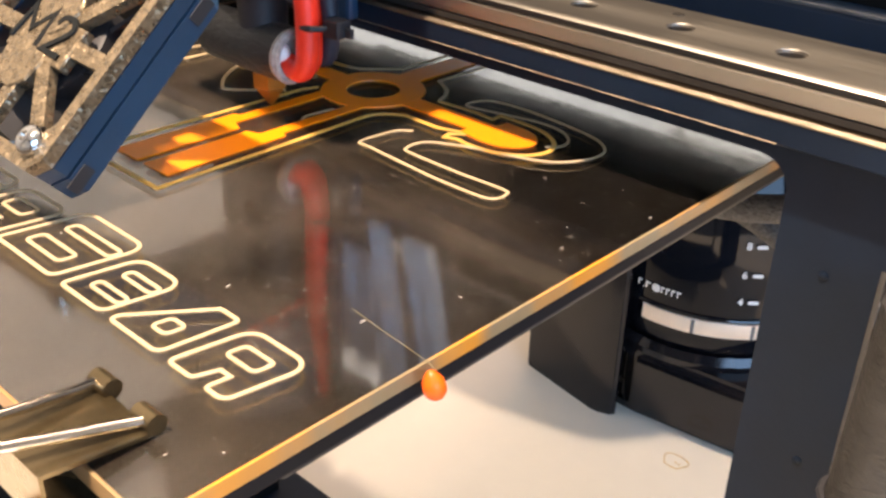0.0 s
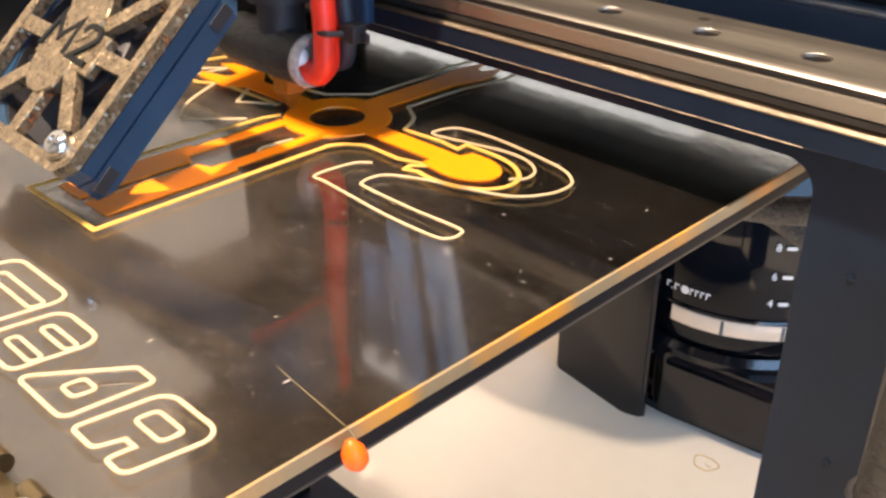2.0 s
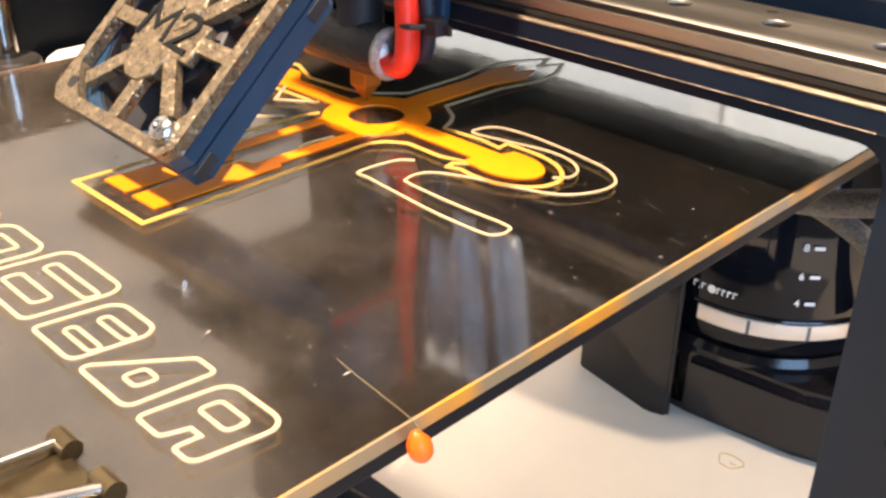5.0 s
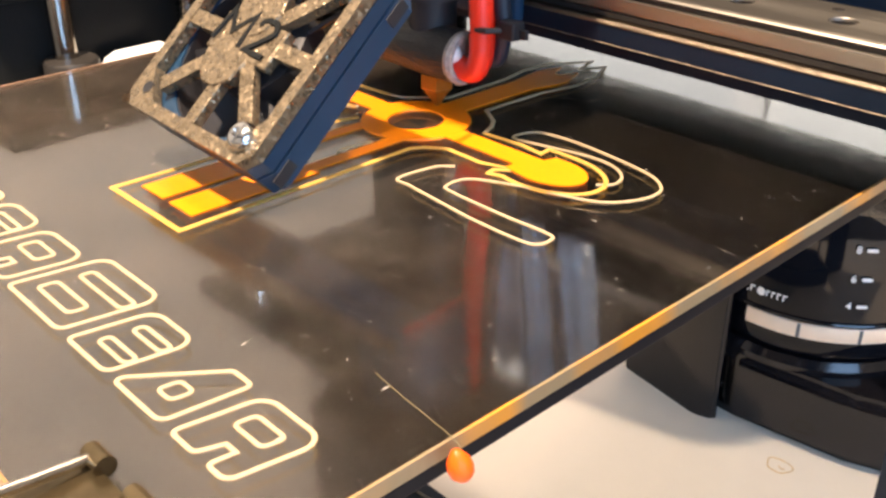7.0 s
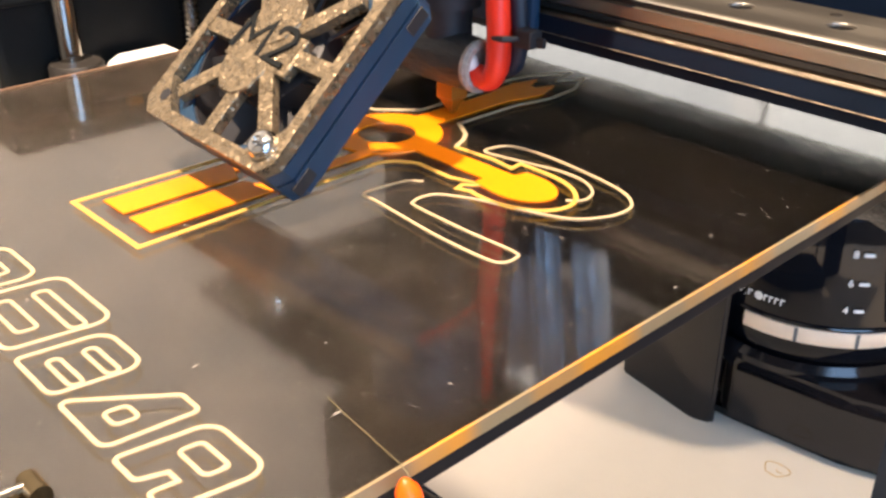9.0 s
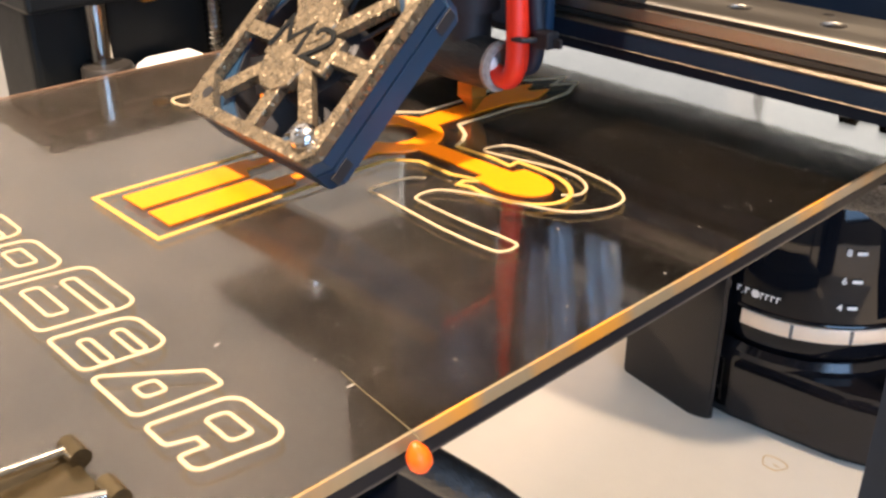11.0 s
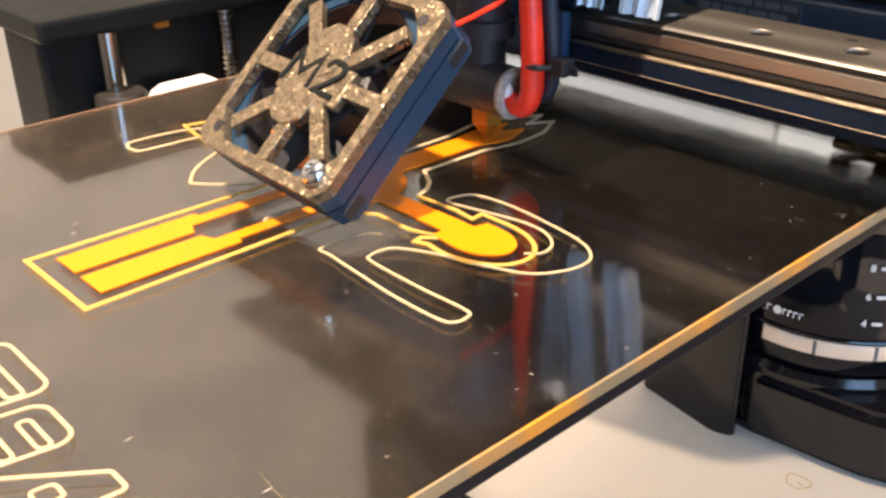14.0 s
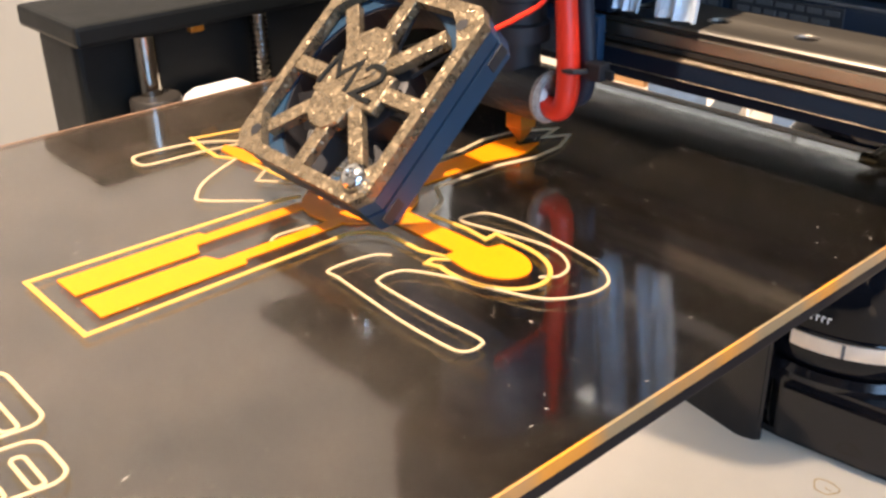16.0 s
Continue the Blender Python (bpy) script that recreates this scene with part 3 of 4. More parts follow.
def emblem(bed):
    cx, cy = -69.4, 26.0
    z0, z1 = 0.0001, 0.0005
    # ring with its round hole
    bm = bmesh.new()
    n = 48
    rows = [[bm.verts.new(((cx + r * math.cos(6.2832 * k / n)) / 1000, (cy + r * math.sin(6.2832 * k / n)) / 1000, z)) for k in range(n)] for r, z in ((7.3, z0), (7.4, z1), (14.2, z1), (14.4, z0))]
    for a, b in zip(rows, rows[1:]):
        for k in range(n):
            bm.faces.new((a[k], a[(k + 1) % n], b[(k + 1) % n], b[k]))
    part("emblem_ring", bm, M_FILL, bed, "amber plastic ring")

    def fill(pts, name="emblem_arm"):
        return part(name, prism(bmesh.new(), mm(*pts), z0, z1 - 0.00006), M_FILL, bed, "flat amber plastic inlay")

    # spanner-shaped arm to the back
    fill([(cx - 4, cy + 11), (cx + 4, cy + 11), (cx + 4, 66), (cx + 6.4, 74), (cx + 6.6, 78), (cx + 3.6, 86.2), (cx + 1.4, 80.6), (cx - 1.0, 80.8), (cx - 3.4, 86.4), (cx - 5.6, 79), (cx - 5.2, 74), (cx - 4, 66)])
    # two-legged arm to the front
    for s in (-1, 1):
        fill([(cx + s * 5.0, cy - 12), (cx + s * 8.6, cy - 12), (cx + s * 8.6, -12), (cx + s * 10.4, -12.6), (cx + s * 10.6, -46), (cx + s * 1.3, -46), (cx + s * 1.3, -17.6), (cx + s * 5.0, -16.2)])
    # driver-shaped arm to the right
    tip = [(-24 + 10.4 * math.cos(radians(a)), 26.2 + 6.9 * math.sin(radians(a))) for a in range(-100, 101, 12)]
    fill([(cx + 11, 23.2), (-32, 23.2), (-32, 20.4)] + tip + [(-27.4, 33.0), (-28.2, 29.6), (cx + 11, 29.6)])
    # fork-shaped arm to the left
    fill([(cx - 11, 29.2), (-106, 29.2), (-112, 34), (-126, 33), (-128.5, 30), (-117, 28.6), (-117, 24.4), (-126.5, 22.2), (-124, 19.4), (-111, 19), (-106, 23), (cx - 11, 23)])

    def line(pts, width=1.5, closed=False, material=None, k=5, sharp=False):
        p = mm(*pts)
        p = [(q.x, q.y) for q in curve(p, k, closed)] if not sharp else p
        return part("emblem_line", stroke(bmesh.new(), p, width * 0.82 / 1000, 0.0001, 0.00032, closed), material or M_LINE, bed)

    # outline round the front arm, amber, and round the back arm, cream
    line([(cx - 12, 16.6), (cx - 13.6, 12), (cx - 14.6, -51), (cx + 14.6, -51), (cx + 13.4, 12), (cx + 15.2, 15.4), (cx + 20, 18.6)], 1.5, sharp=True, material=M_LINE_Y)
    line([(cx - 20, 34.4), (cx - 16, 35.4), (cx - 7.2, 44.4), (cx - 7.4, 67), (cx - 9.4, 77), (cx - 8.0, 87), (cx - 4.4, 93.4), (cx - 1.2, 98.4), (cx + 1.2, 90.4), (cx + 5.0, 97), (cx + 9.4, 88), (cx + 10.2, 77), (cx + 7.6, 66), (cx + 7.2, 44.6), (cx + 14, 40.4), (cx + 16.6, 37), (cx + 18.6, 32.4)], 1.4, sharp=True)
    # outline round the driver tip
    lobe = [(-24 + 15 * math.cos(radians(a)), 26 + 10.2 * math.sin(radians(a))) for a in range(-110, 100, 10)]
    line([(cx + 18.6, 32.4), (-38.6, 33.4), (-32.0, 32.6), (-32.4, 36.2)] + lobe[::-1] + [(-32.4, 15.2), (-33, 17.6), (-28.6, 21.6), (-38, 18.4), (cx + 20, 18.6)], 1.4, sharp=True, material=M_LINE_Y)
    # large loop with a straight slot, cream
    line([(-40.5, 12.4), (-43.6, 8.8), (-44.4, -1.6), (-40, -2.3), (-30, -3.2), (-16.5, -4.2), (-4, -4.0), (-0.8, -2.6), (-0.4, 0.4), (-2.6, 2.2), (-16, 1.8), (-31.5, 2.2), (-33.8, 3.6), (-34.2, 6.8), (-32.4, 10.4), (-24.3, 14.6), (-14.7, 17.6), (-4.7, 21.8), (0.0, 28.4), (0.8, 34.2), (-1.2, 38.0), (-6.6, 41.2), (-17.7, 43.2), (-31, 44.3), (-40.6, 43.2), (-43.6, 40.2), (-43.4, 35.4), (-33.3, 37.4), (-23, 39.6), (-15.8, 39.2), (-10.4, 36), (-8.8, 31.4), (-11.4, 28)], 0.85)
    # the like of it on the left side
    line([(-124, 30), (-134, 18), (-136.6, 2), (-134.6, -1.8), (-130.4, -2.2), (-128.0, 0), (-126.6, 16), (-124, 30)], 1.2)
    line([(-118, 24), (-108, 6), (-100.2, -1.6), (-96.0, -2.0), (-85.4, 8.6)], 1.2)
    line([(-105.6, 24), (-98, 14.4), (-88, 21.8)], 1.2, sharp=True)
    line([(-139, 18.4), (-129, 16.6), (-120, 16.0), (-114, 20), (-88, 21)], 1.5, sharp=True, material=M_LINE_Y)
    line([(-138, 19), (-134, 36), (-118, 38), (-106, 33), (cx - 20, 34.4)], 1.5, sharp=True, material=M_LINE_Y)
    line([(-65.6, 8.4), (-66.4, 0), (-64.0, -2.4), (-61, 6)], 1.0)
    # row of outlined blocks along the front edge, slanted like lettering but plain
    y0, y1 = -85.3, -70.2

    def block(xa, xb, slots, tall=0.0, top_share=1.0, notch=0.0):
        """A slanted rounded block drawn as an outline, with lengthwise slots and maybe a notch in its foot."""
        top = y1 + tall
        w = xb - xa
        ta, tb = (xa, xb) if top_share == 1.0 else (xb - w * top_share, xb - 0.6)
        rt = 3.6 if top_share == 1.0 else 1.3
        p = arc(xb - 1.7, y0 + 1.7, 1.7, -90, 0, 4) + arc(tb - rt, top - rt, rt, 0, 90, 6) + arc(ta + 0.85 * rt, top - 0.85 * rt, 0.85 * rt, 90, 180 if top_share == 1.0 else 150, 5) + arc(xa + 1.2, y0 + 1.2, 1.2, 180 if top_share == 1.0 else 150, 270, 3)
        if notch:
            mid = xa + w * 0.56
            p += arc(mid - notch, y0 + 0.9, 0.9, -90, 0, 2) + [(mid - notch + 1.6, y0 + 4.4), (mid + notch - 1.0, y0 + 4.4)] + arc(mid + notch, y0 + 0.9, 0.9, 180, 270, 2)
        lean = lambda q: [(x + (y - y0) * 0.16 - 1.2, y) for x, y in q]
        part("block_outline", stroke(bmesh.new(), mm(*lean(p)), 0.00086, 0.0001, 0.0003, True), M_LINE, bed)
        for a, b, c, d in slots:
            q = rounded(xa + a, xa + c, y0 + b, y0 + d, min(1.0, (d - b) / 2 - 0.05), 3)
            part("block_slot", stroke(bmesh.new(), mm(*lean(q)), 0.00080, 0.0001, 0.0003, True), M_LINE, bed)

    block(3.4, 18.2, [(3.6, 7.6, 11.0, 11.4)], notch=2.6)
    block(-14.2, 0.2, [(6.2, 3.8, 10.2, 7.6)], top_share=0.46)
    block(-30.8, -17.2, [(3.6, 3.4, 13.0, 5.6), (3.6, 9.2, 13.0, 11.4)])
    block(-55.6, -34.4, [(4.0, 3.6, 16.6, 7.2), (4.0, 11.0, 20.4, 13.8)], tall=3.0)
    block(-74.4, -58.4, [(3.6, 7.6, 11.8, 11.4)], notch=2.6)
    block(-92.4, -78.0, [(3.6, 3.4, 13.8, 5.6), (3.6, 9.2, 13.8, 11.4)])
    block(-109.6, -95.4, [(4.4, 5.4, 9.6, 11.4)], notch=2.4)
    block(-127.2, -112.6, [(6.2, 3.8, 10.2, 7.6)], top_share=0.46)
    block(-150.0, -130.4, [(4.6, 3.0, 8.0, 13.0), (11.6, 3.0, 15.0, 13.0)], tall=3.0)
    # stray string and a blob of plastic on the edge
    part("plastic_string", tube(bmesh.new(), curve([(0.0110, -0.0541, 0.0002), (0.0160, -0.0548, 0.0002), (0.026, -0.0559, 0.0003), (0.0325, -0.0568, 0.0004), (0.0345, -0.0576, 0.0)], 5), 0.00007, 6), M_STRING, bed, "thin pale plastic string")
    bm = lathe(bmesh.new(), [(0.0, -0.0050), (0.0018, -0.0046), (0.0030, -0.0032), (0.0033, -0.0015), (0.0030, 0.0006), (0.0020, 0.0022), (0.0011, 0.0034), (0.0, 0.0040)], pose(0.0345, -0.0582, -0.0014, 8, -14, 0) @ Matrix.Scale(0.60, 4), 20)
    part("plastic_blob", bm, M_BLOB, bed, "orange blob of melted plastic", smooth=True)
    # dust and scratches
    random.seed(11)
    bm = bmesh.new()
    for k in range(900):
        x, y = random.uniform(-0.168, 0.029), random.uniform(-0.104, 0.138)
        s = random.choice((0.00006, 0.00008, 0.0001, 0.00012, 0.00015, 0.0002)) * random.uniform(0.6, 1.2)
        a = random.uniform(0, 3.14)
        l = s * random.choice((1, 1, 1, 1.5, 2, 4))
        p = [(x + math.cos(a + b) * (l if i % 2 == 0 else s), y + math.sin(a + b) * (l if i % 2 == 0 else s)) for i, b in enumerate((0, 1.57, 3.14, 4.71))]
        prism(bm, p, 0.00003, 0.00003 + s * 0.5)
    for k in range(420):
        x, y = random.uniform(-0.168, 0.029), random.uniform(-0.104, 0.138)
        a, l = random.gauss(0.5, 0.9), random.uniform(0.0006, 0.0035)
        stroke(bm, [(x, y), (x + l * math.cos(a), y + l * math.sin(a))], random.uniform(0.00002, 0.00005), 0.00002, 0.00004)
    tagged(part("dust", bm, M_DUST, bed), "specks of pale dust", kind="stuff")


def binder_clip():
    """A binder clip that grips an edge at y = 0 and lies towards +y, with wire levers towards -y."""
    clip = thing("binder_clip", "black lacquered binder clip with steel wire levers on the bed edge", "binder clip", "clips on the bed")
    w = 0.0165
    bm = bmesh.new()
    along_x(bm, [(-0.0062, -0.0068), (-0.0062, 0.0034), (0.0110, 0.0012), (0.0110, 0.0006), (-0.0056, 0.0026), (-0.0056, -0.0060), (0.0110, -0.0068), (0.0110, -0.0074)], -w / 2, w / 2)
    part("spring_body", bm, M_CLIPM, clip, "glossy black and brass-toned spring body")
    for s in (-1, 1):
        x0, x1 = sorted((s * w / 2, s * (w / 2 - 0.0046)))
        bm = lathe(bmesh.new(), [(0.0009, x0), (0.0017, x0), (0.0017, x1), (0.0009, x1)], Matrix.Translation((0, 0.0114, 0.0021)) @ Matrix.Rotation(radians(90), 4, "Y"), 14)
        part("hinge_roll", bm, M_CLIPM, clip, smooth=True)
    # upper lever, raised a little, and lower lever
    for z, zt, name in ((0.0021, 0.0088, "wire_lever"), (-0.0085, -0.0110, "wire_lever")):
        yy = -0.0165
        pts = [(-w / 2 + 0.0005, 0.0114, z), (-w / 2 + 0.0016, 0.0112, z + 0.0002), (-0.0042, -0.004, z + (zt - z) * 0.55), (-0.0032, yy + 0.0020, zt), (-0.0014, yy, zt), (0.0014, yy, zt), (0.0032, yy + 0.0020, zt), (0.0042, -0.004, z + (zt - z) * 0.55), (w / 2 - 0.0016, 0.0112, z + 0.0002), (w / 2 - 0.0005, 0.0114, z)]
        part(name, tube(bmesh.new(), curve(pts, 5), 0.00085, 10), M_WIRE if z > 0 else M_BRASS, clip, "bright steel wire lever" if z > 0 else "brass-toned wire lever", smooth=True)
    return clip


# ---- print head ----
def fan_axes():
    a, b, c = radians(42.5), radians(-1.7), 0.0487
    x = Vector((math.cos(b), math.sin(b), 0))
    u = Vector((-math.sin(b) * math.cos(a), math.cos(b) * math.cos(a), math.sin(a)))
    x = (x * math.cos(c) + u.cross(x) * math.sin(c)).normalized()
    n = x.cross(u)
    ctr = Vector((-0.0559, -0.0743, 0.0178)) - x * 0.0195 + u * 0.0195
    m = Matrix.Identity(4)
    for i, v in enumerate((x, u * 1.05, n, ctr)):
        for j in range(3):
            m[j][i] = v[j]
    return m


def print_head():
    head = thing("printer_extruder", "black printer extruder with tilted fan, bronze guard and red wires", "extruder")
    F = fan_axes()
    h = 0.0245

    def ring_plate(z0, z1, inner, half, m, square=0.0):
        bm = bmesh.new()
        n = 48
        rows = []
        for i in range(n):
            a = 6.28318531 * (i + 0.5) / n
            c, s = math.cos(a), math.sin(a)
            f = min(half / max(abs(c), abs(s)), half * 1.36)
            fi = min(square / max(abs(c), abs(s)), inner) if square else inner
            rows.append((c * f, s * f, c * fi, s * fi))
        v = [[bm.verts.new((ox, oy, z1)) for ox, oy, _, _ in rows], [bm.verts.new((ix, iy, z1)) for _, _, ix, iy in rows],
             [bm.verts.new((ix, iy, z0)) for _, _, ix, iy in rows], [bm.verts.new((ox, oy, z0)) for ox, oy, _, _ in rows]]
        for i in range(n):
            j = (i + 1) % n
            for k in range(4):
                a, b = v[k], v[(k + 1) % 4]
                bm.faces.new((a[i], a[j], b[j], b[i]))
        bmesh.ops.transform(bm, matrix=m, verts=bm.verts)
        return bm

    fan = part("fan", ring_plate(-0.0068, -0.0034, 0.0228, h, F), M_FAN, head, "black plastic cooling fan")
    part("rear_flange", ring_plate(-0.0128, -0.0074, 0.0228, h, F), M_FAN, fan)
    # black ring added to keep the fan's back dark in the bed's reflection
    part("rear_shade_ring", ring_plate(-0.0132, -0.0129, 0.0228, h - 0.0008, F), M_BLACK, fan)
    part("inner_ring", ring_plate(-0.0124, -0.0040, 0.0224, h - 0.0012, F), M_BLACK, fan)
    part("fan_hub", lathe(bmesh.new(), [(0.0, -0.0122), (0.0118, -0.0122), (0.0118, -0.0048), (0.0108, -0.0042), (0.0, -0.0042)], F, 32), M_BLACK, fan, smooth=True)
    for k in range(7):
        bm = boxed(0.0112, 0.0216, -0.0004, 0.0004, -0.0045, 0.0045)
        bmesh.ops.transform(bm, matrix=F @ pose(0, 0, -0.0083, 0, 0, k * 51.43) @ pose(0, 0, 0, 48, 0, 0), verts=bm.verts)
        part("fan_blade", bm, M_BLACK, fan)
    # slots in the fan side, their shade painted as black patches
    for v in (-0.0205, 0.0190):
        part("slot_shade", boxed(h - 0.0002, h + 0.00025, v - 0.0028, v + 0.0028, -0.0112, -0.0082, 0.0001, m=F), M_BLACK, fan, "black patch painting a shaded slot in the fan side")
    # guard: square frame, spokes, hub disc
    g = 0.0247
    guard = part("fan_guard", ring_plate(-0.0030, 0.0, 0.0262, g, F, 0.0218), M_GUARD, head, "glittering bronze printed fan guard")
    for k in range(8):
        bm = boxed(0.006, 0.0238, -0.0018, 0.0018, -0.0028, -0.0003, 0.0002)
        bmesh.ops.transform(bm, matrix=F @ pose(0, -0.0006, 0, 0, 0, k * 45), verts=bm.verts)
        part("spoke", bm, M_GUARD, guard)
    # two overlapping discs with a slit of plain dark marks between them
    for dx, dy in ((-0.0022, -0.0062), (-0.0016, 0.0062)):
        part("hub_disc", lathe(bmesh.new(), [(0.0, -0.0029), (0.0070, -0.0029), (0.0073, -0.0002), (0.0070, 0.0002), (0.0, 0.0002)], F @ pose(dx, dy, 0.0001 if dy > 0 else 0), 10), M_GUARD, guard)
    bm = boxed(-0.0112, 0.0112, -0.0056, 0.0038, -0.0027, -0.0001, 0.0006)
    bmesh.ops.transform(bm, matrix=F, verts=bm.verts)
    part("hub_bridge", bm, M_GUARD, guard)
    # recessed letters M2, their dark shade painted as black strokes
    bm = bmesh.new()
    stroke(bm, [(-0.0104, -0.0036), (-0.0088, 0.0044), (-0.0052, -0.0006), (-0.0006, 0.0044), (-0.0004, -0.0036)], 0.0015, 0.0001, 0.0005)
    stroke(bm, [(q.x, q.y) for q in curve([(0.0020, 0.0026), (0.0034, 0.0042), (0.0066, 0.0042), (0.0080, 0.0024), (0.0066, 0.0004), (0.0022, -0.0034)], 4)] + [(0.0090, -0.0036)], 0.0015, 0.0001, 0.0005)
    bmesh.ops.transform(bm, matrix=F, verts=bm.verts)
    part("letter_shade", bm, M_TOWER, guard, "black strokes painting the shade of recessed letters M2")
    # corner holes, their shade painted as black discs, and the one screw
    for sx, sy in ((-1, -1), (1, 1), (-1, 1)):
        part("mount_hole_shade", lathe(bmesh.new(), [(0.0, -0.0005), (0.0015, -0.0005), (0.0015, 0.00012), (0.0, 0.00012)], F @ pose(sx * 0.0195, sy * 0.0195, 0), 16), M_BLACK, guard)
    part("guard_screw", lathe(bmesh.new(), [(0.0, 0), (0.0027, 0), (0.0028, 0.0006), (0.0025, 0.0017), (0.0016, 0.0024), (0.0009, 0.0025), (0.0007, 0.0015), (0.0, 0.0015)], F @ pose(0.0195, -0.0195, 0.0) @ Matrix.Scale(1.15, 4), 20), M_CHROME, guard, "shiny domed steel screw", smooth=True)

    # heater block wrapped in black insulation, axis along x
    ax = Matrix.Translation((-0.0822, -0.0030, 0.0163)) @ Matrix.Rotation(radians(90), 4, "Y")
    sleeve = part("heater_sleeve", lathe(bmesh.new(), [(0.0, -0.017), (0.0060, -0.017), (0.0068, -0.0150), (0.0070, 0.0), (0.0069, 0.0120), (0.0064, 0.0152), (0.0052, 0.0153), (0.0050, 0.010), (0.0, 0.010)], ax, 28), M_RUBBER, head, "black insulated heater block", smooth=True)
    part("fibre_collar", lathe(bmesh.new(), [(0.0051, 0.0148), (0.0067, 0.0144), (0.0070, 0.0158), (0.0064, 0.0168), (0.0050, 0.0166), (0.0048, 0.0120)], ax, 28), M_CLOTH, sleeve, "frayed grey glass-fibre sleeve end", smooth=True)
    part("white_wad", lathe(bmesh.new(), [(0.0, 0.0115), (0.0022, 0.0120), (0.0024, 0.0150), (0.0012, 0.0165), (0.0, 0.0168)], ax @ pose(-0.0012, -0.0028, 0.0, 0, 0, 0), 12), M_WHITE, sleeve, smooth=True)
    noz = part("nozzle", lathe(bmesh.new(), [(0.0, 0.0006), (0.0006, 0.0006), (0.0009, 0.0010), (0.0040, 0.0054), (0.0046, 0.0058), (0.0046, 0.0098), (0.0, 0.0098)], pose(-0.0782, -0.0018, 0, 0, 0, 15), 6), M_BRASS, head, "brass nozzle with a hexagon collar")
    part("nozzle_strap", boxed(-0.0960, -0.0700, -0.0034, 0.0012, 0.0090, 0.0100, 0.0003), M_BRASS, noz)
    # red wire pair out of the heater, up and away, with the dark cable behind
    part("red_wire", tube(bmesh.new(), curve([(-0.0700, -0.0040, 0.0150), (-0.0665, -0.0042, 0.0143), (-0.0625, -0.0043, 0.0140), (-0.0605, -0.0040, 0.0165), (-0.0604, -0.0034, 0.0230), (-0.0612, -0.0030, 0.0330), (-0.0632, -0.0022, 0.048), (-0.066, 0.0, 0.07), (-0.07, 0.004, 0.11)], 6), 0.0029, 14), M_RED, head, "thick red silicone wire", smooth=True)
    part("red_wire", tube(bmesh.new(), curve([(-0.0700, -0.0012, 0.0140), (-0.0660, -0.0010, 0.0136), (-0.0628, -0.0010, 0.0146), (-0.0615, -0.0006, 0.0190), (-0.0618, 0.0, 0.030), (-0.0640, 0.001, 0.048), (-0.068, 0.003, 0.08), (-0.07, 0.004, 0.11)], 6), 0.0023, 12), M_RED, head, "thick red silicone wire", smooth=True)
    part("dark_cable", tube(bmesh.new(), curve([(-0.0640, 0.0030, 0.0150), (-0.0600, 0.0026, 0.0170), (-0.0580, 0.0020, 0.0240), (-0.0588, 0.0018, 0.0330), (-0.0610, 0.0026, 0.050), (-0.066, 0.006, 0.11)], 6), 0.0021, 12), M_NAVY, head, "dark blue-black cable", smooth=True)
    tie = part("zip_tie", boxed(-0.0565, -0.0512, -0.0020, 0.0024, 0.0232, 0.0276, 0.0006), M_BLACK, head, "black zip tie head")
    part("tie_band", tube(bmesh.new(), [Vector((-0.0597 + 0.0045 * math.cos(a), -0.0005 + 0.0050 * math.sin(a), 0.0254)) for a in [k * 0.5236 for k in range(13)]], 0.0008, 8), M_BLACK, tie)
    part("zip_tail", boxed(-0.0520, -0.0490, 0.0002, 0.0014, 0.0236, 0.0260, 0.0003), M_BLACK, tie)
    # thin red fan lead
    part("fan_lead", tube(bmesh.new(), curve([tuple(F @ Vector((0.0225, 0.0235, -0.006))), (-0.0530, -0.030, 0.0440), (-0.0560, -0.018, 0.0455), (-0.062, -0.006, 0.050), (-0.068, 0.0, 0.062)], 6), 0.0006, 8), M_RED, head, "thin red fan lead", smooth=True)
    # barrel above the heater and the carriage on the rail
    part("barrel", lathe(bmesh.new(), [(0.0, 0.018), (0.0062, 0.018), (0.0062, 0.029), (0.0085, 0.0295), (0.0085, 0.034), (0.0070, 0.0345), (0.0070, 0.040), (0.0085, 0.0405), (0.0085, 0.060), (0.0, 0.060)], pose(-0.0800, -0.0015, 0), 28), M_BLACK, head, "black ribbed barrel", smooth=True)
    part("mount_plate", boxed(-0.1200, -0.0840, 0.0080, 0.0150, 0.0300, 0.120, 0.0015), M_BLACK, head)
    part("carriage_plate", boxed(-0.1180, -0.0665, 0.0152, 0.0188, 0.0215, 0.0345, 0.0012), M_FAN, head, "dark blue-black carriage plate")
    part("motor", lathe(bmesh.new(), [(0.0, 0.0525), (0.015, 0.0525), (0.017, 0.055), (0.017, 0.0858), (0.0, 0.0858)], pose(-0.0800, -0.0095, 0), 28), M_FAN, head, "black round motor", smooth=True)
    # block above the view, added so its shadow falls on the emblem ring
    bm = boxed(-0.0980, -0.0400, -0.0375, 0.0160, 0.0860, 0.1300, 0.004, seg=3)
    part("extruder_shade_block", bm, M_BLACK, head, "unseen black extruder block added to shade the emblem")
    car = part("carriage", boxed(-0.1080, -0.0660, 0.0190, 0.0480, 0.0346, 0.0460, 0.001), M_FRAME, head, "rail carriage block")
    random.seed(21)
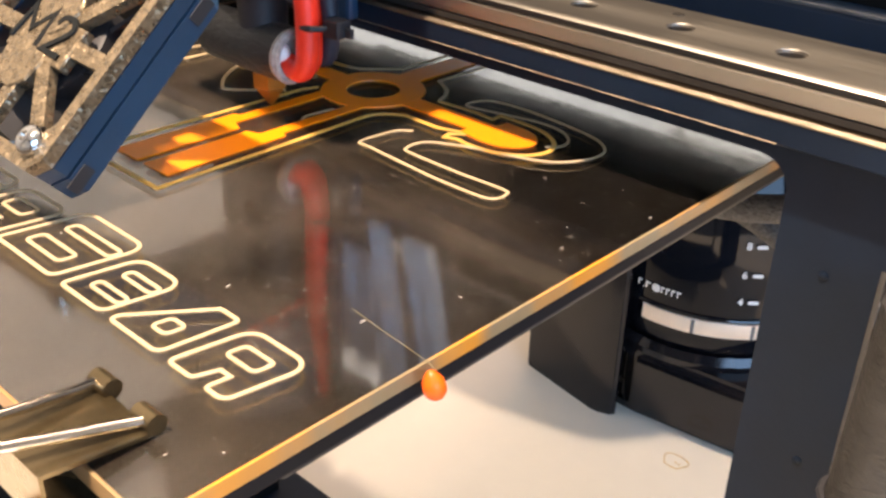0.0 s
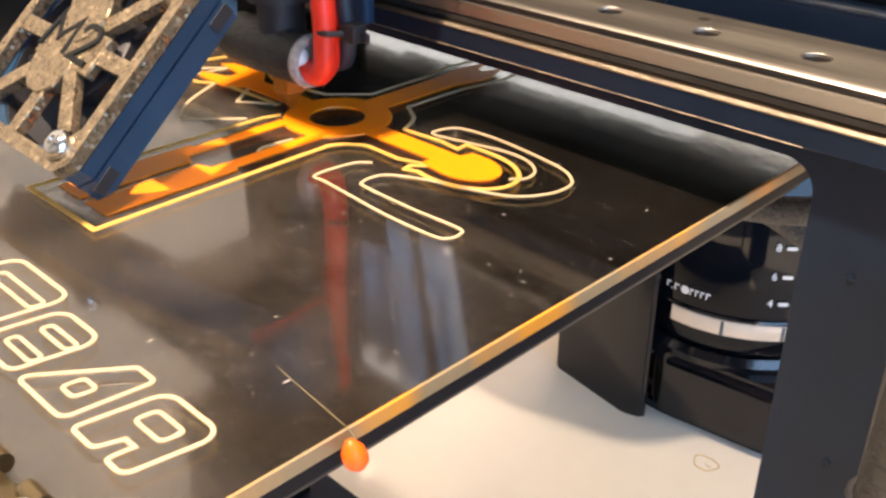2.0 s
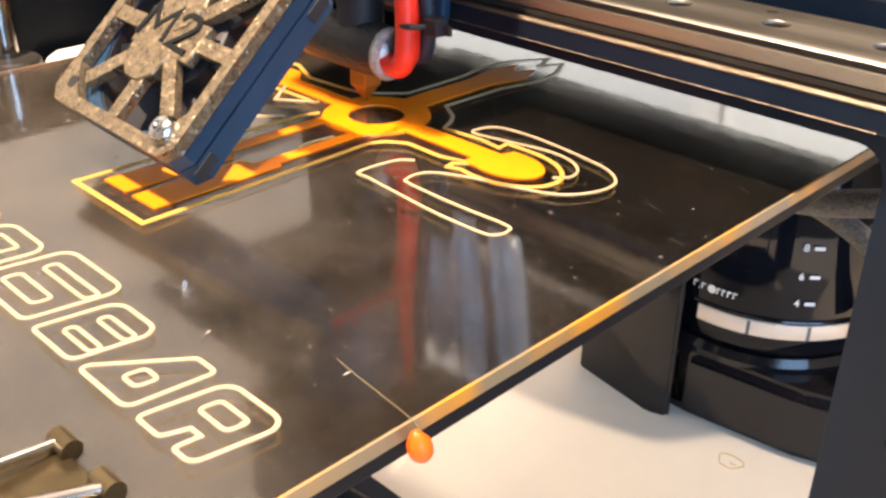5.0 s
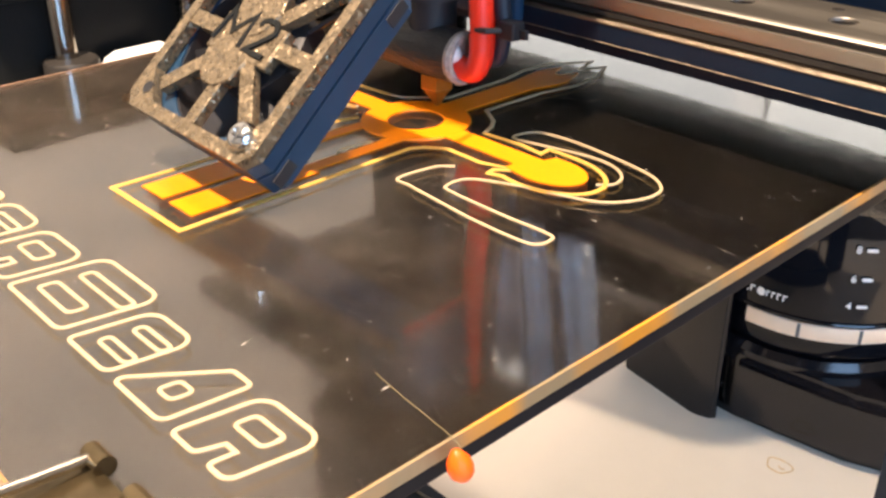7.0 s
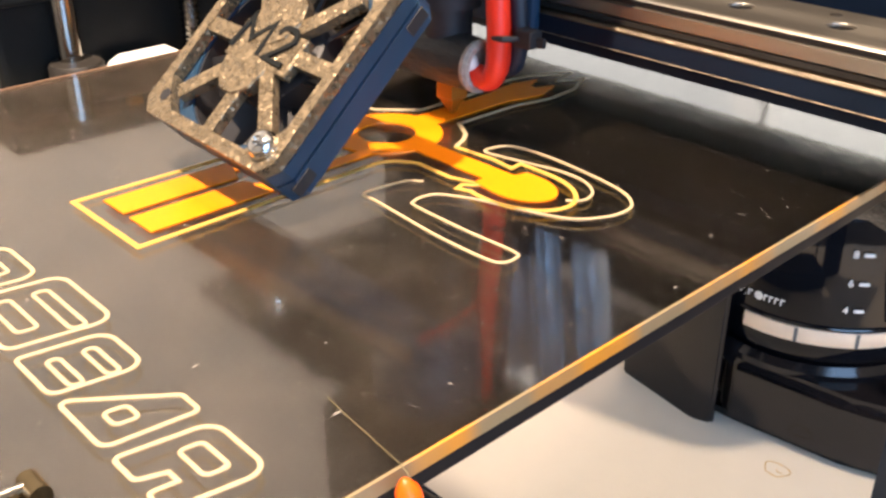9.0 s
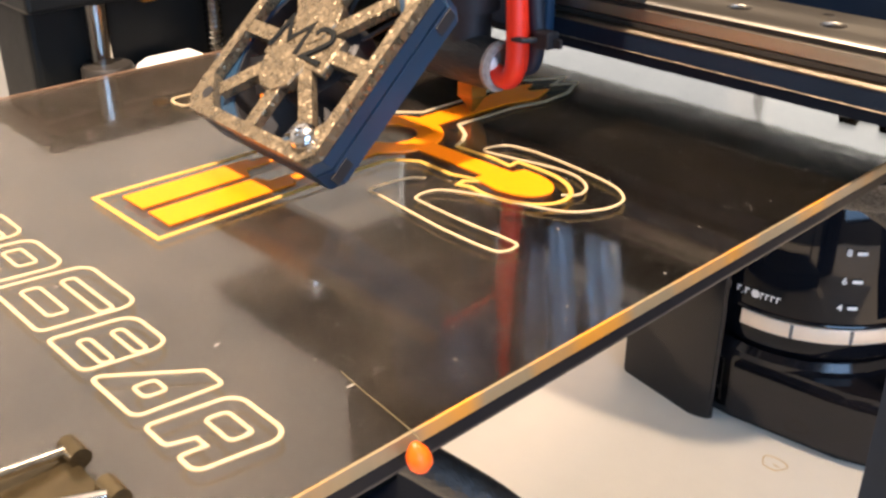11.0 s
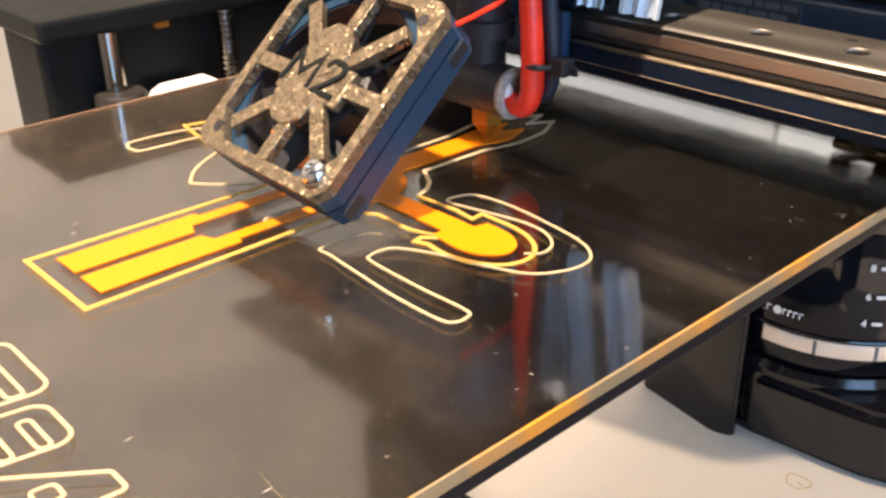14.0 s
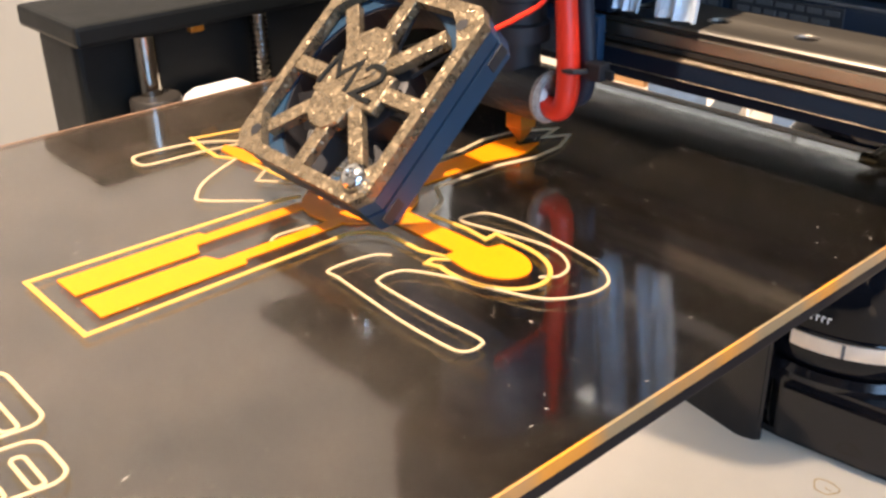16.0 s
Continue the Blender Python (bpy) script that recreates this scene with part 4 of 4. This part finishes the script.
    for x0, x1, zlo, zhi in ((-0.0900, -0.0690, 0.036, 0.118), (-0.0665, -0.0575, 0.036, 0.112), (-0.0520, -0.0400, 0.036, 0.092)):
        bm = bmesh.new()
        cols = 10
        fold = 0.62 * (x1 - x0) / cols
        rws = 14
        grid = [[bm.verts.new((x0 + (x1 - x0) * i / cols, 0.0195 + fold * (0.0, 1.0, 2.0, 3.0, 1.2)[i % 5] + random.uniform(-0.0005, 0.0005) + 0.010 * j / rws, zlo + (zhi - zlo) * j / rws)) for i in range(cols + 1)] for j in range(rws + 1)]
        for j in range(rws):
            for i in range(cols):
                bm.faces.new((grid[j][i], grid[j][i + 1], grid[j + 1][i + 1], grid[j + 1][i]))
        ret = bmesh.ops.extrude_face_region(bm, geom=list(bm.faces))
        bmesh.ops.translate(bm, vec=(0, 0.0012, 0), verts=[v for v in ret["geom"] if isinstance(v, bmesh.types.BMVert)])
        part("foil_wrap", bm, M_FOIL, car, "crumpled pale blue foil wrap")
    return head


# ---- coffee maker on the worktop ----
def coffee_maker():
    cm = thing("coffee_maker", "glossy black drip coffee maker standing on the worktop", "coffee maker")
    z = TABLE
    m = Matrix.Translation((-0.143, 0.276, z)) @ Matrix.Rotation(radians(7), 4, "Z")

    def solid(pts, z0, z1, bev=0.006):
        bm = prism(bmesh.new(), pts, z0, z1)
        bmesh.ops.bevel(bm, geom=[e for e in bm.edges], offset=bev, segments=3, affect="EDGES")
        bmesh.ops.transform(bm, matrix=m, verts=bm.verts)
        return bm
    part("base", solid([(0.012, 0.009), (0.085, 0.009), (0.125, 0.018), (0.150, 0.04), (0.155, 0.19), (-0.02, 0.19), (-0.02, 0.04), (0.012, 0.020)], 0.0, 0.046), M_COFFEE, cm, "glossy black base", smooth=True)
    bm = prism(bmesh.new(), [(-0.1335, 0.2800), (-0.1450, 0.2760), (-0.2050, 0.2860), (-0.2300, 0.3500), (-0.2100, 0.3500), (-0.1960, 0.3150), (-0.1335, 0.2850)], TABLE, -0.10)
    bmesh.ops.bevel(bm, geom=[e for e in bm.edges if abs((e.verts[0].co - e.verts[1].co).z) > 0.01], offset=0.0016, segments=3, affect="EDGES")
    part("side_column", bm, M_COFFEE, cm, "black side column", smooth=True)
    part("back_column", solid([(-0.02, 0.13), (0.14, 0.13), (0.14, 0.19), (-0.02, 0.19)], 0.0, 0.30), M_COFFEE, cm, smooth=True)
    part("brew_top", solid([(-0.075, -0.020), (-0.040, -0.046), (0.03, -0.052), (0.10, -0.042), (0.14, 0.01), (0.145, 0.19), (-0.09, 0.19)], 0.235, 0.32), M_COFFEE, cm, smooth=True)
    c = (-0.111, 0.336)
    part("warming_plate", lathe(bmesh.new(), [(0.0, -0.2392), (0.071, -0.2392), (0.072, -0.2345), (0.069, -0.2300), (0.0, -0.2300)], pose(-0.1227, 0.3614, 0), 48), M_COFFEE, cm, smooth=True)
    jug = thing("coffee_carafe", "dark glass coffee carafe with white scale and steel band", "carafe")
    jug.matrix_basis = Matrix.Translation(Vector((0.122, -0.172, 0.094)) * -0.05) @ Matrix.Scale(1.05, 4)
    part("jug", lathe(bmesh.new(), [(0.0, -0.2145), (0.060, -0.2145), (0.066, -0.2120), (0.0685, -0.208), (0.0690, -0.1995), (0.0695, -0.190), (0.0700, -0.170), (0.0690, -0.150), (0.0655, -0.128), (0.0590, -0.108), (0.050, -0.092), (0.046, -0.085), (0.0, -0.085)], pose(*c, 0), 64), M_CARAFE, jug, "black coffee-filled glass body", smooth=True)
    bm = bmesh.new()
    arcs = [[bm.verts.new((c[0] + r * math.cos(radians(a)), c[1] + r * math.sin(radians(a)), zz)) for a in range(-93, 70, 3)] for r, zz in ((0.0690, -0.1993), (0.0706, -0.1990), (0.0709, -0.1984), (0.0709, -0.1906), (0.0706, -0.1900), (0.0690, -0.1897))]
    for p, q in zip(arcs, arcs[1:]):
        for k in range(len(p) - 1):
            bm.faces.new((p[k], p[k + 1], q[k + 1], q[k]))
    band = part("steel_band", bm, M_BAND, jug, "pale steel band", smooth=True)
    for a in (-69.5, -44.0):
        bm = boxed(-0.0009, 0.0009, -0.0002, 0.0002, -0.0042, 0.0042)
        bmesh.ops.transform(bm, matrix=pose(c[0] + 0.0710 * math.cos(radians(a)), c[1] + 0.0710 * math.sin(radians(a)), -0.1945, 0, 0, a + 90), verts=bm.verts)
        part("band_seam", bm, M_GREYINK, band)
    part("band_rim", lathe(bmesh.new(), [(0.0680, -0.1895), (0.0706, -0.1895), (0.0710, -0.1885), (0.0706, -0.1875), (0.0690, -0.1870)], pose(*c, 0), 64), M_COFFEE, jug, smooth=True)
    part("lid", lathe(bmesh.new(), [(0.0, -0.0845), (0.050, -0.0845), (0.052, -0.080), (0.050, -0.070), (0.030, -0.064), (0.0, -0.062)], pose(*c, 0), 40), M_COFFEE, jug, smooth=True)
    part("handle", tube(bmesh.new(), curve([(c[0] + 0.055, c[1] - 0.020, -0.090), (c[0] + 0.085, c[1] - 0.035, -0.092), (c[0] + 0.105, c[1] - 0.043, -0.115), (c[0] + 0.102, c[1] - 0.042, -0.160), (c[0] + 0.075, c[1] - 0.030, -0.190)], 6), 0.008, 14), M_COFFEE, jug, smooth=True)

    def on_glass(ang, zz, dr=0.0004):
        r = 0.0702 if zz < -0.165 else 0.0702 - (zz + 0.165) * 0.07
        p = Vector((c[0] + (r + dr) * math.cos(radians(ang)), c[1] + (r + dr) * math.sin(radians(ang)), zz))
        return Matrix.Translation(p) @ Matrix.Rotation(radians(ang + 90), 4, "Z") @ Matrix.Rotation(radians(90), 4, "X")

    def word(txt, ang, zz, size):
        cu = bpy.data.curves.new("scale_number", "FONT")
        cu.body, cu.size, cu.extrude, cu.align_x, cu.align_y = txt, size, 0.0002, "RIGHT", "CENTER"
        cu.offset = 0.0001
        ob = new("scale_number", cu)
        dg = bpy.context.evaluated_depsgraph_get()
        me = bpy.data.meshes.new_from_object(ob.evaluated_get(dg))
        bpy.data.objects.remove(ob)
        me.materials.clear()
        me.materials.append(M_PRINT)
        o2 = new("scale_number", me)
        o2.parent, o2.matrix_basis = jug, on_glass(ang, zz)
        return o2
    for txt, zz in (("4", -0.1760), ("6", -0.1602), ("8", -0.1440)):
        word(txt, -50.5, zz, 0.0056)
        bm = prism(bmesh.new(), rounded(0.0, 0.0056, -0.0010, 0.0010, 0.0009, 3), 0.0, 0.0004)
        ob = part("scale_mark", bm, M_PRINT, jug)
        ob.matrix_basis = on_glass(-48.5, zz)
    # brand writing as plain shapes: a row of bars and a round mark
    ang = -97.0
    for k, (w, hgt) in enumerate(((0.0024, 0.0036), (0.0007, 0.0010), (0.0028, 0.0036), (0.0, 0.0), (0.0020, 0.0036), (0.0020, 0.0036), (0.0022, 0.0036), (0.0022, 0.0036))):
        if k == 3:
            ob = part("round_mark", lathe(bmesh.new(), [(0.0012, 0), (0.0024, 0), (0.0024, 0.0004), (0.0012, 0.0004)], None, 20), M_PRINT, jug)
            ang += 2.2
            ob.matrix_basis = on_glass(ang, -0.1780)
            ang += 2.4
            continue
        bm = prism(bmesh.new(), [(0, -hgt / 2), (w * 0.3, -hgt / 2), (w * 0.3, hgt * 0.26), (w, hgt * 0.26), (w, hgt / 2), (0, hgt / 2)], 0.0, 0.0004)
        ob = part("brand_bar", bm, M_PRINT, jug)
        ob.matrix_basis = on_glass(ang, -0.1780 - (0.0021 if k == 1 else 0))
        ang += math.degrees(w / 0.07) + 0.75


def clutter():
    # braided cables by the post
    for pts, r in (([(0.075, 0.115, -0.016), (0.045, 0.105, -0.022), (0.010, 0.10, -0.033), (-0.02, 0.098, -0.036), (-0.06, 0.092, -0.030), (-0.10, 0.09, -0.030)], 0.0042), ([(0.07, 0.118, -0.07), (0.03, 0.11, -0.050), (0.008, 0.105, -0.038), (-0.02, 0.104, -0.033), (-0.07, 0.10, -0.034)], 0.0036)):
        c = thing("braided_cable", "grey braided cable sleeve hanging behind the printer frame", "cable", "braided cables")
        part("sleeve", tube(bmesh.new(), curve(pts, 8), r, 14), M_BRAID, c, smooth=True)
    c = thing("black_cable", "black ribbed cable loop under the print bed", "cable")
    part("sleeve", tube(bmesh.new(), curve([(-0.06, -0.09, -0.05), (-0.02, -0.085, -0.042), (0.0, -0.080, -0.043), (0.018, -0.066, -0.06), (0.03, -0.05, -0.10), (0.03, -0.03, -0.2), (0.02, 0.0, TABLE + 0.005)], 8), 0.0045, 12), M_RUBBER, c, smooth=True)
    c = thing("cable_bundle", "black cable bundle running down beside the frame post", "cable")
    part("sleeve", tube(bmesh.new(), curve([(0.0835, 0.018, 0.0), (0.0825, 0.017, -0.05), (0.0815, 0.018, -0.10), (0.083, 0.018, -0.18), (0.083, 0.018, TABLE + 0.002)], 8), 0.0085, 16), M_RUBBER, c, smooth=True)
    for zz in (-0.045, -0.13, -0.22):
        part("cable_tie", tube(bmesh.new(), [Vector((0.0822 + 0.0092 * math.cos(a), 0.0178 + 0.0092 * math.sin(a), zz)) for a in [k * 0.3927 for k in range(17)]], 0.0009, 6), M_BLACK, c)
    crate = thing("storage_crate", "dark blue plastic storage crate at the back of the worktop", "crate")
    part("body", boxed(-0.70, 0.12, 1.02, 1.18, TABLE, 0.02, 0.006), M_NAVY, crate)
    part("rim", boxed(-0.71, 0.13, 1.01, 1.19, 0.0205, 0.034, 0.004), M_NAVY, crate)
    # far things on the worktop seen through the gap under the beam
    for name, lab, x, y, w, d, h, mt, g in (("card_box", "small white card box on the worktop", -0.505, 0.81, 0.05, 0.04, 0.05, M_WHITE, 20), ("card_box", "blue and grey box on the worktop", -0.575, 0.80, 0.07, 0.05, 0.06, M_BLUE, 35), ("card_box", "dark blue carton on the worktop", -0.42, 0.82, 0.05, 0.05, 0.05, M_BLUE, 10), ("card_box", "brown cardboard carton on the worktop", -0.66, 0.83, 0.06, 0.05, 0.05, M_BROWN, 0)):
        b = thing(name, lab, "box", "boxes on the worktop")
        bm = boxed(-w / 2, w / 2, -d / 2, d / 2, 0, h, 0.001)
        bmesh.ops.transform(bm, matrix=pose(x, y, TABLE, 0, 0, g), verts=bm.verts)
        part("carton", bm, mt, b)


room()
printer_frame()
linear_rail()
bed = print_bed()
emblem(bed)
front_clip = binder_clip()
back_clip = copy_thing(front_clip, pose(0.012, BED["y1"], 0, 0, 0, 180))
head = print_head()
coffee_maker()
clutter()

BED_Y = [(0, 0.00000), (0.5, -0.00563), (1, -0.01153), (1.5, -0.01543), (2, -0.02305), (2.5, -0.02322), (3, -0.02827), (3.5, -0.02691), (4, -0.03040), (4.5, -0.03133), (4.7, -0.03188), (6.8, -0.03886), (7, -0.03895), (7.5, -0.03754), (8, -0.03590), (8.5, -0.04244), (10.8, -0.05714), (11, -0.05604), (11.5, -0.05904), (12, -0.06228), (12.5, -0.06545), (13, -0.06921), (13.5, -0.07289), (14, -0.07421), (14.5, -0.07501), (15, -0.07863), (15.5, -0.08106), (16, -0.08408)]
HEAD_X = [(0, 0.00000), (0.5, 0.00022), (1, 0.00025), (1.5, 0.00296), (2, -0.00458), (2.5, -0.00418), (3, -0.00538), (3.5, -0.00097), (4, -0.00278), (4.5, -0.00175), (4.7, -0.00149), (6.8, 0.00400), (7, 0.00486), (7.5, 0.00775), (8, 0.01150), (8.5, 0.00972), (10.8, 0.01123), (11, 0.01133), (11.5, 0.01165), (12, 0.01184), (12.5, 0.01165), (13, 0.01101), (13.5, 0.01013), (14, 0.01099), (14.5, 0.01283), (15, 0.01159), (15.5, 0.01300), (16, 0.00878)]


def motions():
    walk(bed, [(t, pose(0, y, 0)) for t, y in BED_Y])
    walk(front_clip, [(t, pose(0.0092, BED["y0"] - 0.0012 + y, 0)) for t, y in BED_Y])
    walk(back_clip, [(t, pose(0.012, BED["y1"] + y, 0, 0, 0, 180)) for t, y in BED_Y])
    walk(head, [(t, pose(x, 0, 0)) for t, x in HEAD_X])


motions()
